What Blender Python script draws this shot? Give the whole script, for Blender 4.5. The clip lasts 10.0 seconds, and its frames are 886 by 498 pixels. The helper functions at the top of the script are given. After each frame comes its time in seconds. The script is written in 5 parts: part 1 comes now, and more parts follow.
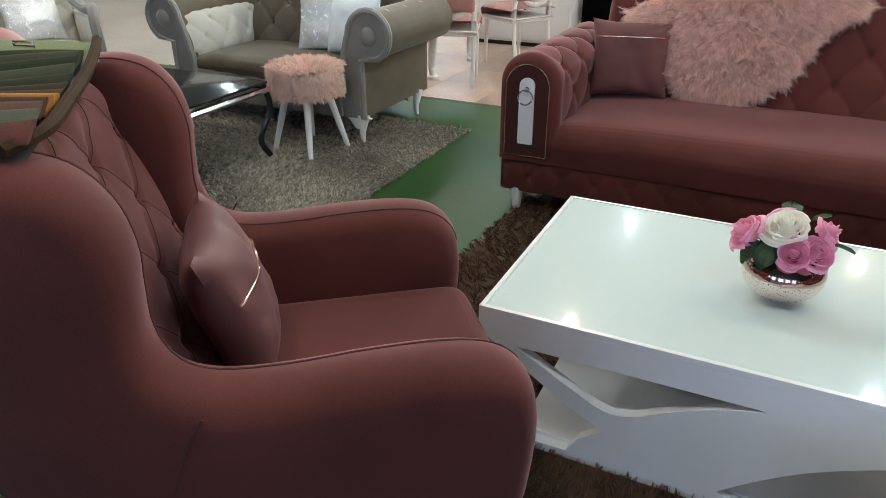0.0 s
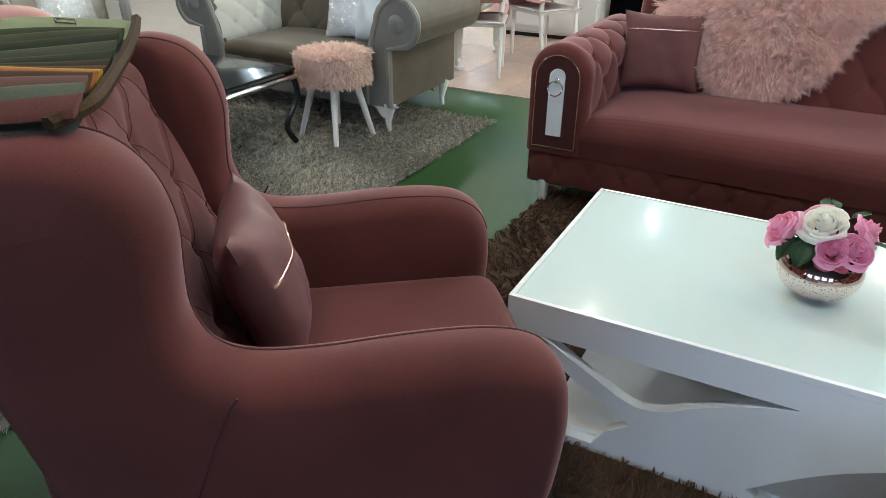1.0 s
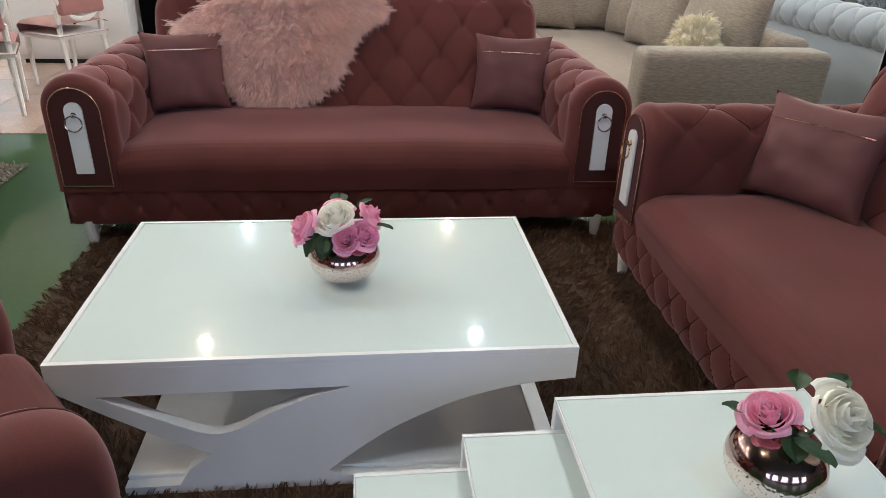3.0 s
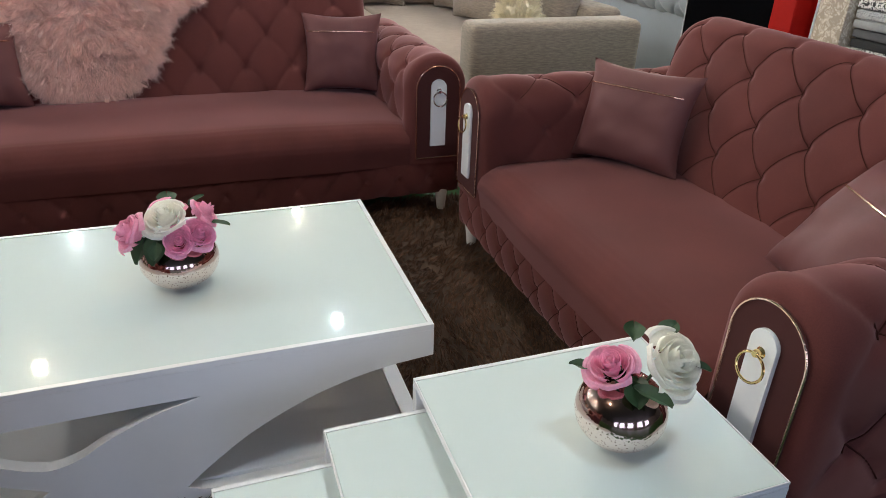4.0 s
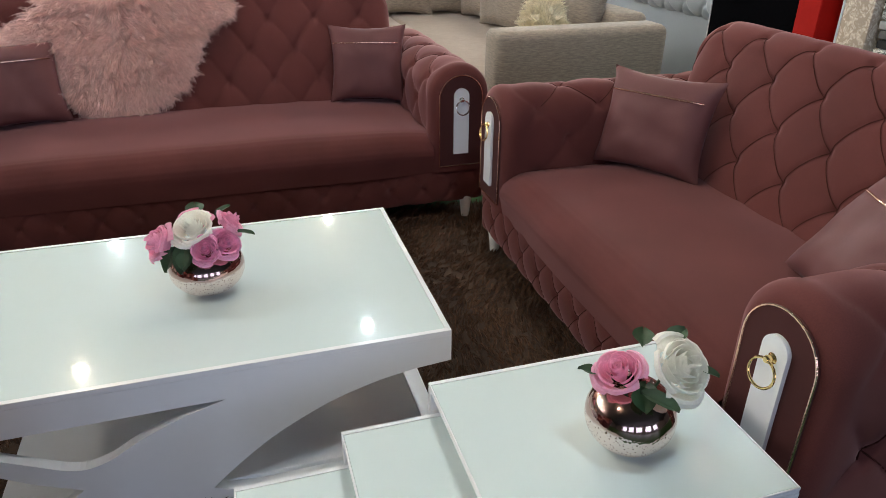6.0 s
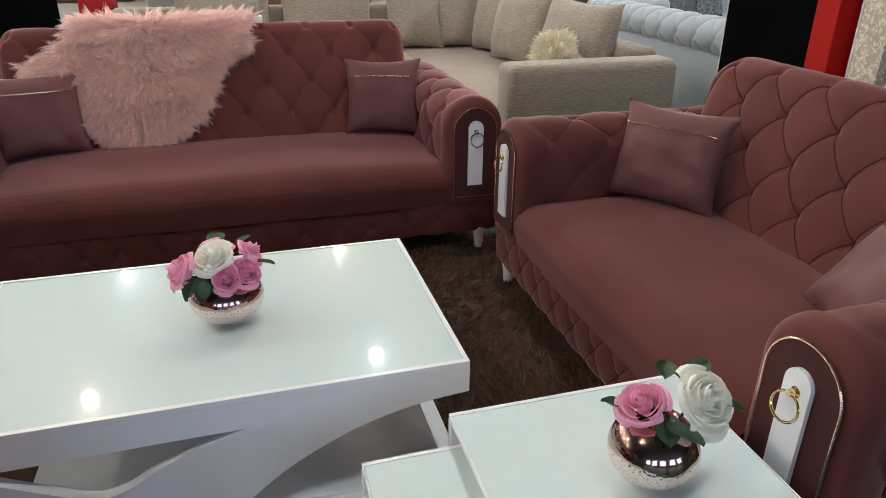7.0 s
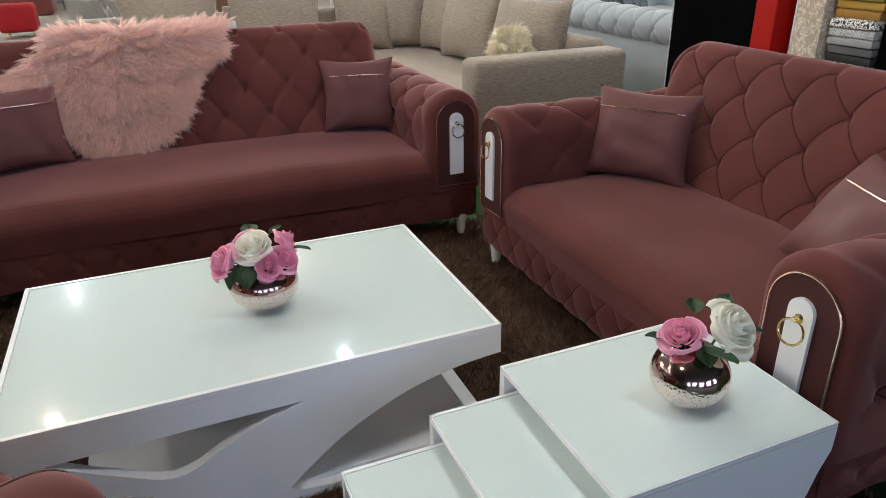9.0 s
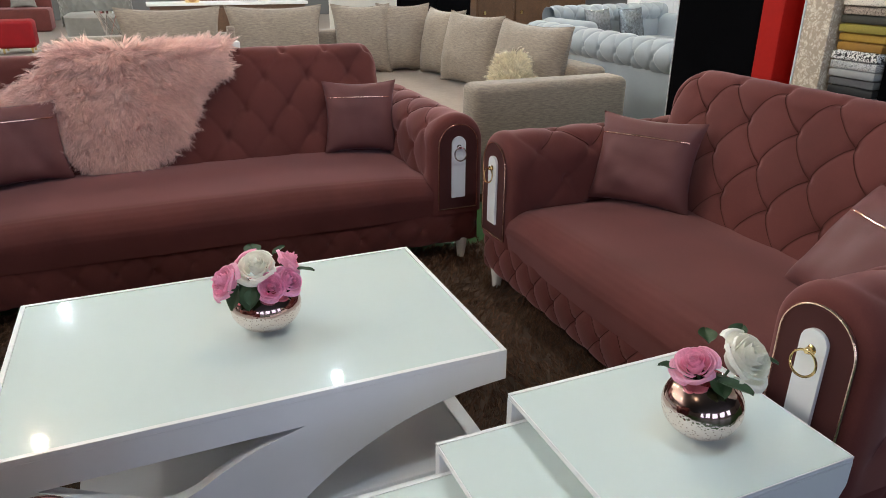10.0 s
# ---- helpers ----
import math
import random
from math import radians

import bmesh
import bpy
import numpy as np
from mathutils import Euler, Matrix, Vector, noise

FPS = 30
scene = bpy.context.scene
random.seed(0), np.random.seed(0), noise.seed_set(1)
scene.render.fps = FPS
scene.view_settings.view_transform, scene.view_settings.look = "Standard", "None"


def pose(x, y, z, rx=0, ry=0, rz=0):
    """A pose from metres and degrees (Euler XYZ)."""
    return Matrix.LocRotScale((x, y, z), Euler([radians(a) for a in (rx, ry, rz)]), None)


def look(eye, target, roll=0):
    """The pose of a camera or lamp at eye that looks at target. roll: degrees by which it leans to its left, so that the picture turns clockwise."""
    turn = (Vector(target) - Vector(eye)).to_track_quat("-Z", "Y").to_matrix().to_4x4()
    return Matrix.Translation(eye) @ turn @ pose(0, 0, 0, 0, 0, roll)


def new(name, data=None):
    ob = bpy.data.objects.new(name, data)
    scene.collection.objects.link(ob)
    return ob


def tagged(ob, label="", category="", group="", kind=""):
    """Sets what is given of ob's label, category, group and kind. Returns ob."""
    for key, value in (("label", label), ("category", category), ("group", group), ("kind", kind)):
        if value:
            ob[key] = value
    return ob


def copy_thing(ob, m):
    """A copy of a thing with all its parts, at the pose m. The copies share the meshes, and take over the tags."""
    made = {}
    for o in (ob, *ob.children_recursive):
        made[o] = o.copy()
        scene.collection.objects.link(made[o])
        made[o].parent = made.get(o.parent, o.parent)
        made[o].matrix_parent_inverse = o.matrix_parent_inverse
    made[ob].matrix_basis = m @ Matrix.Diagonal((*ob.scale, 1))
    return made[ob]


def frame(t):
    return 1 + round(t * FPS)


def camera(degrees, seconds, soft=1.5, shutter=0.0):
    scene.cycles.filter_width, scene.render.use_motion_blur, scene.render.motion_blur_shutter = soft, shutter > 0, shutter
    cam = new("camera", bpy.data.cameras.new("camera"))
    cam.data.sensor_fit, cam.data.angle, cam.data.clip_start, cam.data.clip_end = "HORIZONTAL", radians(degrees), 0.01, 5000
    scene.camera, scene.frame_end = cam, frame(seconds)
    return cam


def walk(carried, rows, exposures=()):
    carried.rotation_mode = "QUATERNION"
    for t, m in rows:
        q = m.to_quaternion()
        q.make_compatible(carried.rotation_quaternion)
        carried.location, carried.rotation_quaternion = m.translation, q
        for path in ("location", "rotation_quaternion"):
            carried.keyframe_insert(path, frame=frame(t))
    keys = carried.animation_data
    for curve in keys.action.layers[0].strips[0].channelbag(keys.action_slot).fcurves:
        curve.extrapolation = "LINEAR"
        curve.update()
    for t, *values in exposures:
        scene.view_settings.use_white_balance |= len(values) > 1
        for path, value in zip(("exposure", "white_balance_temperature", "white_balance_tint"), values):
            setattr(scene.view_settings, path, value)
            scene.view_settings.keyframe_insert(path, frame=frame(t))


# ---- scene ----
cam = camera(65.5, 10.0, soft=0.75)
PATH = [
    (0, (0.576, -1.369, 1.334), (-0.213, 0.227, 0.423), -0.2),
    (0.5, (0.543, -1.373, 1.321), (-0.252, 0.209, 0.391), 0.6),
    (1, (0.544, -1.383, 1.319), (-0.284, 0.183, 0.389), 0.6),
    (1.5, (0.586, -1.382, 1.338), (-0.036, 0.275, 0.406), 0.7),
    (1.7, (0.64, -1.393, 1.367), (0.158, 0.306, 0.436), 0.8),
    (2, (0.65, -1.394, 1.381), (0.366, 0.367, 0.476), 1.6),
    (2.2, (0.675, -1.386, 1.396), (0.46, 0.392, 0.508), 1.2),
    (2.5, (0.693, -1.374, 1.38), (0.602, 0.424, 0.509), 1.3),
    (3, (0.744, -1.354, 1.366), (0.954, 0.426, 0.479), 1.9),
    (3.2, (0.753, -1.345, 1.361), (1.081, 0.419, 0.477), 1.9),
    (4.5, (0.836, -1.329, 1.364), (1.489, 0.308, 0.419), 2.2),
    (4.6, (0.852, -1.339, 1.356), (1.483, 0.311, 0.417), 1.6),
    (5, (0.842, -1.333, 1.368), (1.466, 0.316, 0.424), 1.6),
    (6.3, (0.791, -1.383, 1.385), (1.299, 0.341, 0.507), -0.0),
    (6.5, (0.784, -1.386, 1.383), (1.308, 0.349, 0.536), 0.1),
    (7, (0.771, -1.373, 1.392), (1.283, 0.37, 0.557), 0.4),
    (7.2, (0.712, -1.382, 1.395), (1.360, 0.310, 0.549), 0.3),
    (7.3, (0.670, -1.390, 1.391), (1.377, 0.272, 0.533), -0.9),
    (7.5, (0.601, -1.404, 1.388), (1.333, 0.247, 0.529), -3.1),
    (8, (0.5, -1.449, 1.404), (1.192, 0.245, 0.596), -0.6),
    (8.5, (0.483, -1.467, 1.385), (1.136, 0.228, 0.549), -1.7),
    (9, (0.48, -1.458, 1.395), (1.17, 0.226, 0.564), -1.0),
    (9.5, (0.467, -1.446, 1.389), (1.161, 0.256, 0.599), -0.0),
    (10, (0.452, -1.423, 1.388), (1.174, 0.276, 0.618), 0.3),
]
walk(cam, [(t, look(eye, target, roll)) for t, eye, target, roll in PATH],
     [(0, 0.05, 6250, 5), (0.5, 0.17, 6050, 2), (1, 0.18, 6050, 2), (1.5, 0.25, 6150, 5), (2, -0.06, 6250, 8), (3, -0.02, 6420, 10), (10, -0.04, 6440, 10)])


# ---- light and room brightness ----
scene.view_settings.exposure = 0.0
world = bpy.data.worlds.new("hall_air")
scene.world = world
world.use_nodes = True
world.node_tree.nodes["Background"].inputs[0].default_value = (0.9, 0.95, 1.0, 1)
world.node_tree.nodes["Background"].inputs[1].default_value = 0.0
BULB_POWER = 735.0
DAYLIGHT = 365.0


# ---- materials ----
def mat(name, base, rough=0.6, metal=0.0, var=0.12, scale=6.0, fine=160.0, bump=0.15, dist=0.002, sheen=0.0, sheen_tint=None,
        coat=0.0, tint2=None, random_amount=0.0, island=0.0, spec=0.5, emit=None, power=0.0, rough_var=0.08, stretch=None):
    m = bpy.data.materials.new(name)
    m.use_nodes = True
    t = m.node_tree
    n, l = t.nodes, t.links
    b = n["Principled BSDF"]
    co = n.new("ShaderNodeTexCoord")
    big = n.new("ShaderNodeTexNoise")
    big.inputs["Scale"].default_value, big.inputs["Detail"].default_value = scale, 4
    small = n.new("ShaderNodeTexNoise")
    small.inputs["Scale"].default_value, small.inputs["Detail"].default_value = fine, 3
    where = co.outputs["Object"]
    if stretch:
        sc = n.new("ShaderNodeMapping")
        sc.inputs["Scale"].default_value = stretch
        l.new(where, sc.inputs["Vector"])
        where = sc.outputs[0]
    l.new(where, big.inputs["Vector"])
    l.new(where, small.inputs["Vector"])
    mix = n.new("ShaderNodeMath")
    mix.operation = "MULTIPLY_ADD"
    l.new(small.outputs["Fac"], mix.inputs[0])
    mix.inputs[1].default_value = 0.45
    half = n.new("ShaderNodeMath")
    half.operation = "MULTIPLY"
    l.new(big.outputs["Fac"], half.inputs[0])
    half.inputs[1].default_value = 0.55
    l.new(half.outputs[0], mix.inputs[2])
    ramp = n.new("ShaderNodeValToRGB")
    ramp.color_ramp.elements[0].position, ramp.color_ramp.elements[1].position = 0.3, 0.7
    lo = tuple(max(0, c * (1 - var)) for c in base)
    hi = tint2 or tuple(min(1, c * (1 + var)) for c in base)
    ramp.color_ramp.elements[0].color = (*lo, 1)
    ramp.color_ramp.elements[1].color = (*hi, 1)
    l.new(mix.outputs[0], ramp.inputs[0])
    col = ramp.outputs[0]
    if random_amount or island:
        src = n.new("ShaderNodeNewGeometry" if island else "ShaderNodeObjectInfo")
        hsv = n.new("ShaderNodeHueSaturation")
        mr = n.new("ShaderNodeMapRange")
        amount = island or random_amount
        mr.inputs["To Min"].default_value, mr.inputs["To Max"].default_value = 1 - amount, 1 + amount
        l.new(src.outputs["Random Per Island" if island else "Random"], mr.inputs["Value"])
        l.new(mr.outputs[0], hsv.inputs["Value"])
        l.new(col, hsv.inputs["Color"])
        col = hsv.outputs[0]
    l.new(col, b.inputs["Base Color"])
    rr = n.new("ShaderNodeMapRange")
    rr.inputs["To Min"].default_value, rr.inputs["To Max"].default_value = max(0, rough - rough_var), min(1, rough + rough_var)
    l.new(big.outputs["Fac"], rr.inputs["Value"])
    l.new(rr.outputs[0], b.inputs["Roughness"])
    b.inputs["Metallic"].default_value = metal
    b.inputs["Specular IOR Level"].default_value = spec
    if sheen:
        b.inputs["Sheen Weight"].default_value = sheen
        b.inputs["Sheen Roughness"].default_value = 0.4
        b.inputs["Sheen Tint"].default_value = (*(sheen_tint or (1, 1, 1)), 1)
    if coat:
        b.inputs["Coat Weight"].default_value, b.inputs["Coat Roughness"].default_value = coat, 0.04
    if bump:
        bp = n.new("ShaderNodeBump")
        bp.inputs["Strength"].default_value, bp.inputs["Distance"].default_value = bump, dist
        l.new(mix.outputs[0], bp.inputs["Height"])
        l.new(bp.outputs[0], b.inputs["Normal"])
    if emit:
        b.inputs["Emission Color"].default_value = (*emit, 1)
        b.inputs["Emission Strength"].default_value = power
    return m


VELVET = mat("mauve_velvet", (0.112, 0.0335, 0.030), 0.75, var=0.28, scale=3.6, fine=420, bump=0.12, dist=0.0008, sheen=0.55, sheen_tint=(0.74, 0.455, 0.48), spec=0.10)
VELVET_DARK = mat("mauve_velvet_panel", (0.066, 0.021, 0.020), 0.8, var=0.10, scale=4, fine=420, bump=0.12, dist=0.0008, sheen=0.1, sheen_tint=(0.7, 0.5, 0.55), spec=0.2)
# velvet darkened for the shade along the tufting seams
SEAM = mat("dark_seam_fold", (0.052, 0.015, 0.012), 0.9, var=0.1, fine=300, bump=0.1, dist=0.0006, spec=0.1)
PIPING = mat("mauve_piping", (0.078, 0.024, 0.022), 0.8, var=0.1, fine=300, bump=0.1, dist=0.0006)
PILLOW = mat("mauve_satin_pillow", (0.135, 0.053, 0.053), 0.55, var=0.16, scale=5, fine=380, bump=0.1, dist=0.0008, sheen=0.11, sheen_tint=(0.66, 0.48, 0.60), spec=0.2)
GOLD = mat("rose_gold_trim", (0.95, 0.63, 0.48), 0.16, metal=1, var=0.08, fine=140, bump=0.9, dist=0.004)
BRASS = mat("polished_brass", (0.85, 0.62, 0.28), 0.15, metal=1, var=0.05, bump=0.0)
CHROME = mat("chrome_ring", (0.85, 0.82, 0.80), 0.12, metal=1, var=0.04, bump=0.0)
WHITE_LACQUER = mat("white_lacquer", (0.80, 0.81, 0.83), 0.28, var=0.012, scale=2.5, fine=40, bump=0.01, dist=0.001, rough_var=0.012)
WHITE_PLAQUE = mat("white_plaque", (0.82, 0.84, 0.86), 0.2, var=0.02, scale=4, fine=60, bump=0.0, coat=0.4)
WHITE_LEG = mat("white_leg_paint", (0.78, 0.77, 0.75), 0.35, var=0.05, scale=9, fine=60, bump=0.05)
BLACK_FOOT = mat("black_rubber", (0.02, 0.02, 0.02), 0.6, var=0.2, bump=0.1)
GLASS_TOP = mat("backpainted_mint_glass", (0.665, 0.76, 0.755), 0.02, var=0.008, scale=1.2, fine=20, bump=0.0, coat=0.07, spec=0.5, rough_var=0.008)
GLASS_TOP.node_tree.nodes["Principled BSDF"].inputs["Coat Roughness"].default_value = 0.13


def mercury_glass():
    """Rose-tinted mirror glass with dark and bright flecks."""
    m = mat("mercury_glass", (0.74, 0.57, 0.52), 0.08, metal=1, var=0.05, scale=14, fine=200, bump=0.0, rough_var=0.03)
    t = m.node_tree
    n, l, b = t.nodes, t.links, t.nodes["Principled BSDF"]
    co = n.new("ShaderNodeTexCoord")
    v = n.new("ShaderNodeTexVoronoi")
    v.inputs["Scale"].default_value = 150
    l.new(co.outputs["Object"], v.inputs["Vector"])
    r = n.new("ShaderNodeValToRGB")
    r.color_ramp.elements[0].position, r.color_ramp.elements[1].position = 0.14, 0.30
    r.color_ramp.elements[0].color, r.color_ramp.elements[1].color = (0.22, 0.15, 0.13, 1), (0.90, 0.76, 0.71, 1)
    l.new(v.outputs["Distance"], r.inputs[0])
    # the upper half is smooth, deeper rose mirror; the flecked half ends in a wavering line
    xyz = n.new("ShaderNodeSeparateXYZ")
    l.new(co.outputs["Object"], xyz.inputs[0])
    nz = n.new("ShaderNodeTexNoise")
    nz.inputs["Scale"].default_value = 16
    l.new(co.outputs["Object"], nz.inputs["Vector"])
    sway = n.new("ShaderNodeMath")
    sway.operation = "MULTIPLY_ADD"
    l.new(nz.outputs["Fac"], sway.inputs[0])
    sway.inputs[1].default_value = 0.022
    l.new(xyz.outputs["Z"], sway.inputs[2])
    mask = n.new("ShaderNodeMapRange")
    mask.inputs["From Min"].default_value, mask.inputs["From Max"].default_value = 0.088, 0.093
    l.new(sway.outputs[0], mask.inputs["Value"])
    two = n.new("ShaderNodeMix")
    two.data_type = "RGBA"
    l.new(mask.outputs[0], two.inputs[0])
    l.new(r.outputs[0], two.inputs[6])
    two.inputs[7].default_value = (0.56, 0.38, 0.34, 1)
    l.new(two.outputs[2], b.inputs["Base Color"])
    bp = n.new("ShaderNodeBump")
    keep = n.new("ShaderNodeMath")
    keep.operation = "MULTIPLY_ADD"
    l.new(mask.outputs[0], keep.inputs[0])
    keep.inputs[1].default_value, keep.inputs[2].default_value = -0.74, 0.8
    l.new(keep.outputs[0], bp.inputs["Strength"])
    bp.inputs["Distance"].default_value = 0.0016
    l.new(v.outputs["Distance"], bp.inputs["Height"])
    l.new(bp.outputs[0], b.inputs["Normal"])
    return m


VASE_MIRROR = mercury_glass()
ROSE_PINK = mat("pink_rose_petal", (0.95, 0.46, 0.62), 0.65, var=0.18, scale=25, fine=200, bump=0.08, sheen=0.2, island=0.16)
ROSE_MAUVE = mat("mauve_rose_petal", (0.90, 0.42, 0.62), 0.65, var=0.18, scale=25, fine=200, bump=0.08, sheen=0.2, island=0.16)
ROSE_WHITE = mat("cream_rose_petal", (0.95, 0.93, 0.86), 0.65, var=0.08, scale=25, fine=200, bump=0.08, sheen=0.2, island=0.06)
def let_through(petal_mat, share):
    """Thin petals and hair let light through."""
    pt = petal_mat.node_tree
    pb = pt.nodes["Principled BSDF"]
    thin = pt.nodes.new("ShaderNodeBsdfTranslucent")
    both = pt.nodes.new("ShaderNodeMixShader")
    both.inputs[0].default_value = share
    pt.links.new(pb.inputs["Base Color"].links[0].from_socket, thin.inputs["Color"])
    pt.links.new(pb.outputs[0], both.inputs[1])
    pt.links.new(thin.outputs[0], both.inputs[2])
    pt.links.new(both.outputs[0], pt.nodes["Material Output"].inputs["Surface"])


for thin_mat in (ROSE_PINK, ROSE_MAUVE, ROSE_WHITE):
    let_through(thin_mat, 0.42)
LEAF = mat("green_silk_leaf", (0.020, 0.056, 0.018), 0.6, var=0.35, scale=30, fine=150, bump=0.2, island=0.3)
FUR_PINK = mat("dusty_pink_fur", (0.955, 0.70, 0.645), 0.8, var=0.14, scale=9, fine=60, bump=0.0, island=0.26)
FUR_PINK_BASE = mat("dusty_pink_hide", (0.70, 0.45, 0.40), 0.9, var=0.2, bump=0.2)
let_through(FUR_PINK, 0.45)
FUR_STOOL = mat("salmon_pink_fur", (0.88, 0.66, 0.57), 0.8, var=0.12, scale=9, fine=60, bump=0.0, island=0.16)
FUR_CREAM = mat("cream_fur", (0.90, 0.82, 0.64), 0.8, var=0.12, scale=9, fine=60, bump=0.0, island=0.2)
PILE_BROWN = mat("brown_shag_pile", (0.098, 0.045, 0.022), 0.8, var=0.4, scale=2.2, fine=50, bump=0.0, sheen=0.1, sheen_tint=(0.7, 0.5, 0.35), island=0.45)
RUG_BROWN = mat("brown_rug_backing", (0.06, 0.032, 0.018), 0.95, var=0.3, bump=0.3)
PILE_GREY = mat("grey_taupe_shag_pile", (0.37, 0.335, 0.275), 0.8, var=0.4, scale=1.6, fine=40, bump=0.0, island=0.4)
RUG_GREY = mat("grey_rug_backing", (0.11, 0.10, 0.085), 0.95, var=0.3, bump=0.3)
GREEN_FLOOR = mat("green_painted_floor", (0.030, 0.078, 0.024), 0.42, var=0.14, scale=1.3, fine=35, bump=0.02, dist=0.001, rough_var=0.03, spec=0.14)
TILE = mat("beige_pink_floor_tile", (0.45, 0.32, 0.26), 0.4, var=0.34, scale=4, fine=60, bump=0.05, random_amount=0.16)
GROUT = mat("screed_floor", (0.34, 0.30, 0.27), 0.6, var=0.15, scale=1.5, fine=40, bump=0.1)
BEIGE = mat("beige_woven_fabric", (0.262, 0.214, 0.172), 0.85, var=0.42, scale=26, fine=110, bump=0.5, dist=0.0015, sheen=0.2, stretch=(1, 1, 6))
BEIGE_SEAT = mat("beige_seat_fabric", (0.315, 0.247, 0.200), 0.85, var=0.16, scale=20, fine=340, bump=0.45, dist=0.0015, sheen=0.2)
TAUPE = mat("taupe_velvet", (0.090, 0.070, 0.047), 0.6, var=0.4, scale=7, fine=200, bump=0.1, sheen=0.2, sheen_tint=(0.9, 0.85, 0.75))
TAUPE_TRIM = mat("silver_grey_trim_fabric", (0.21, 0.205, 0.19), 0.5, var=0.16, scale=8, fine=200, bump=0.1, sheen=0.3)
LIGHT_TUFT = mat("pale_grey_velvet", (0.52, 0.51, 0.47), 0.6, var=0.12, scale=5, fine=200, bump=0.1, sheen=0.4)
BLUE_GREY = mat("blue_grey_velvet", (0.30, 0.34, 0.375), 0.65, var=0.1, scale=4, fine=220, bump=0.1, sheen=0.35)
SEQUIN = mat("white_sequin_fabric", (0.90, 0.93, 0.96), 0.22, metal=0.3, var=0.3, scale=30, fine=120, bump=1.0, dist=0.006, rough_var=0.2)
SEQUIN_BLACK = mat("black_sequin_fabric", (0.03, 0.03, 0.035), 0.2, metal=0.6, var=0.8, tint2=(0.5, 0.55, 0.6), scale=30, fine=110, bump=1.0, dist=0.006)
SILK_WHITE = mat("pale_blue_satin", (0.72, 0.78, 0.84), 0.4, var=0.06, scale=6, fine=200, bump=0.1, sheen=0.4)
BLACK_GLOSS = mat("black_glossy_glass", (0.012, 0.013, 0.014), 0.12, var=0.1, scale=2, bump=0.0)
BLACK_PANEL = mat("black_board", (0.003, 0.003, 0.0036), 0.8, var=0.25, scale=2, fine=60, bump=0.03, spec=0.0)
RED_PANEL = mat("red_board", (0.35, 0.008, 0.005), 0.6, var=0.08, scale=2, fine=60, bump=0.03, spec=0.12)
RED_VELVET = mat("red_velvet", (0.22, 0.006, 0.010), 0.7, var=0.15, bump=0.1, spec=0.2, sheen=0.06, sheen_tint=(1, 0.4, 0.4))


def figured(name, dark, light, scale, lines=False, low=0.05, high=0.12, warp=0.5):
    """A printed two-colour figure: scrolling outlines or ragged flecks."""
    m = mat(name, light, 0.75, var=0.1, scale=20, fine=200, bump=0.2, dist=0.001)
    t = m.node_tree
    n, l, b = t.nodes, t.links, t.nodes["Principled BSDF"]
    co = n.new("ShaderNodeTexCoord")
    nz = n.new("ShaderNodeTexNoise")
    nz.inputs["Scale"].default_value = scale * 0.6
    mx = n.new("ShaderNodeMix")
    mx.data_type, mx.blend_type = "RGBA", "LINEAR_LIGHT"
    mx.inputs[0].default_value = warp * 0.1
    l.new(co.outputs["Object"], nz.inputs["Vector"])
    l.new(co.outputs["Object"], mx.inputs[6])
    l.new(nz.outputs["Color"], mx.inputs[7])
    v = n.new("ShaderNodeTexVoronoi")
    if lines:
        v.feature = "DISTANCE_TO_EDGE"
    v.inputs["Scale"].default_value = scale
    l.new(mx.outputs[2], v.inputs["Vector"])
    r = n.new("ShaderNodeValToRGB")
    r.color_ramp.elements[0].position, r.color_ramp.elements[1].position = low, high
    first, second = (light, dark) if lines else (dark, light)
    r.color_ramp.elements[0].color, r.color_ramp.elements[1].color = (*first, 1), (*second, 1)
    l.new(v.outputs["Distance"], r.inputs[0])
    l.new(r.outputs[0], b.inputs["Base Color"])
    return m


STONE = figured("cream_flecked_wallpaper", (0.72, 0.65, 0.55), (0.42, 0.34, 0.26), 30, False, 0.12, 0.60, 1.2)
PINK_SEAT = mat("dusty_pink_leather", (0.40, 0.19, 0.18), 0.45, var=0.12, scale=6, fine=150, bump=0.1)
# wall and ceiling colours are set dark to weaken the bounced fill light
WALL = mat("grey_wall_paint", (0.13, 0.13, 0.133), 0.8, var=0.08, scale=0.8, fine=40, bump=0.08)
CEIL = mat("grey_ceiling_paint", (0.085, 0.09, 0.092), 0.85, var=0.05, scale=0.6, fine=30, bump=0.05)
DARK_WOOD = mat("dark_walnut", (0.09, 0.045, 0.022), 0.45, var=0.4, scale=5, fine=60, bump=0.1)
OCHRE = mat("ochre_fabric", (0.42, 0.26, 0.06), 0.8, var=0.15, fine=250, bump=0.3)
MIRROR = mat("mirror_glass", (0.85, 0.87, 0.87), 0.05, metal=1, var=0.03, bump=0.0)
LAMP_PLATE = mat("brushed_grey_lamp_plate", (0.30, 0.30, 0.31), 0.4, metal=0.6, var=0.05, bump=0)
WARM_GLOW = mat("warm_bulb_glass", (0.9, 0.85, 0.7), 0.4, emit=(1.0, 0.83, 0.62), power=BULB_POWER, bump=0)
COOL_GLOW = mat("cool_bulb_glass", (0.9, 0.9, 0.9), 0.4, emit=(0.78, 0.92, 1.0), power=BULB_POWER, bump=0)


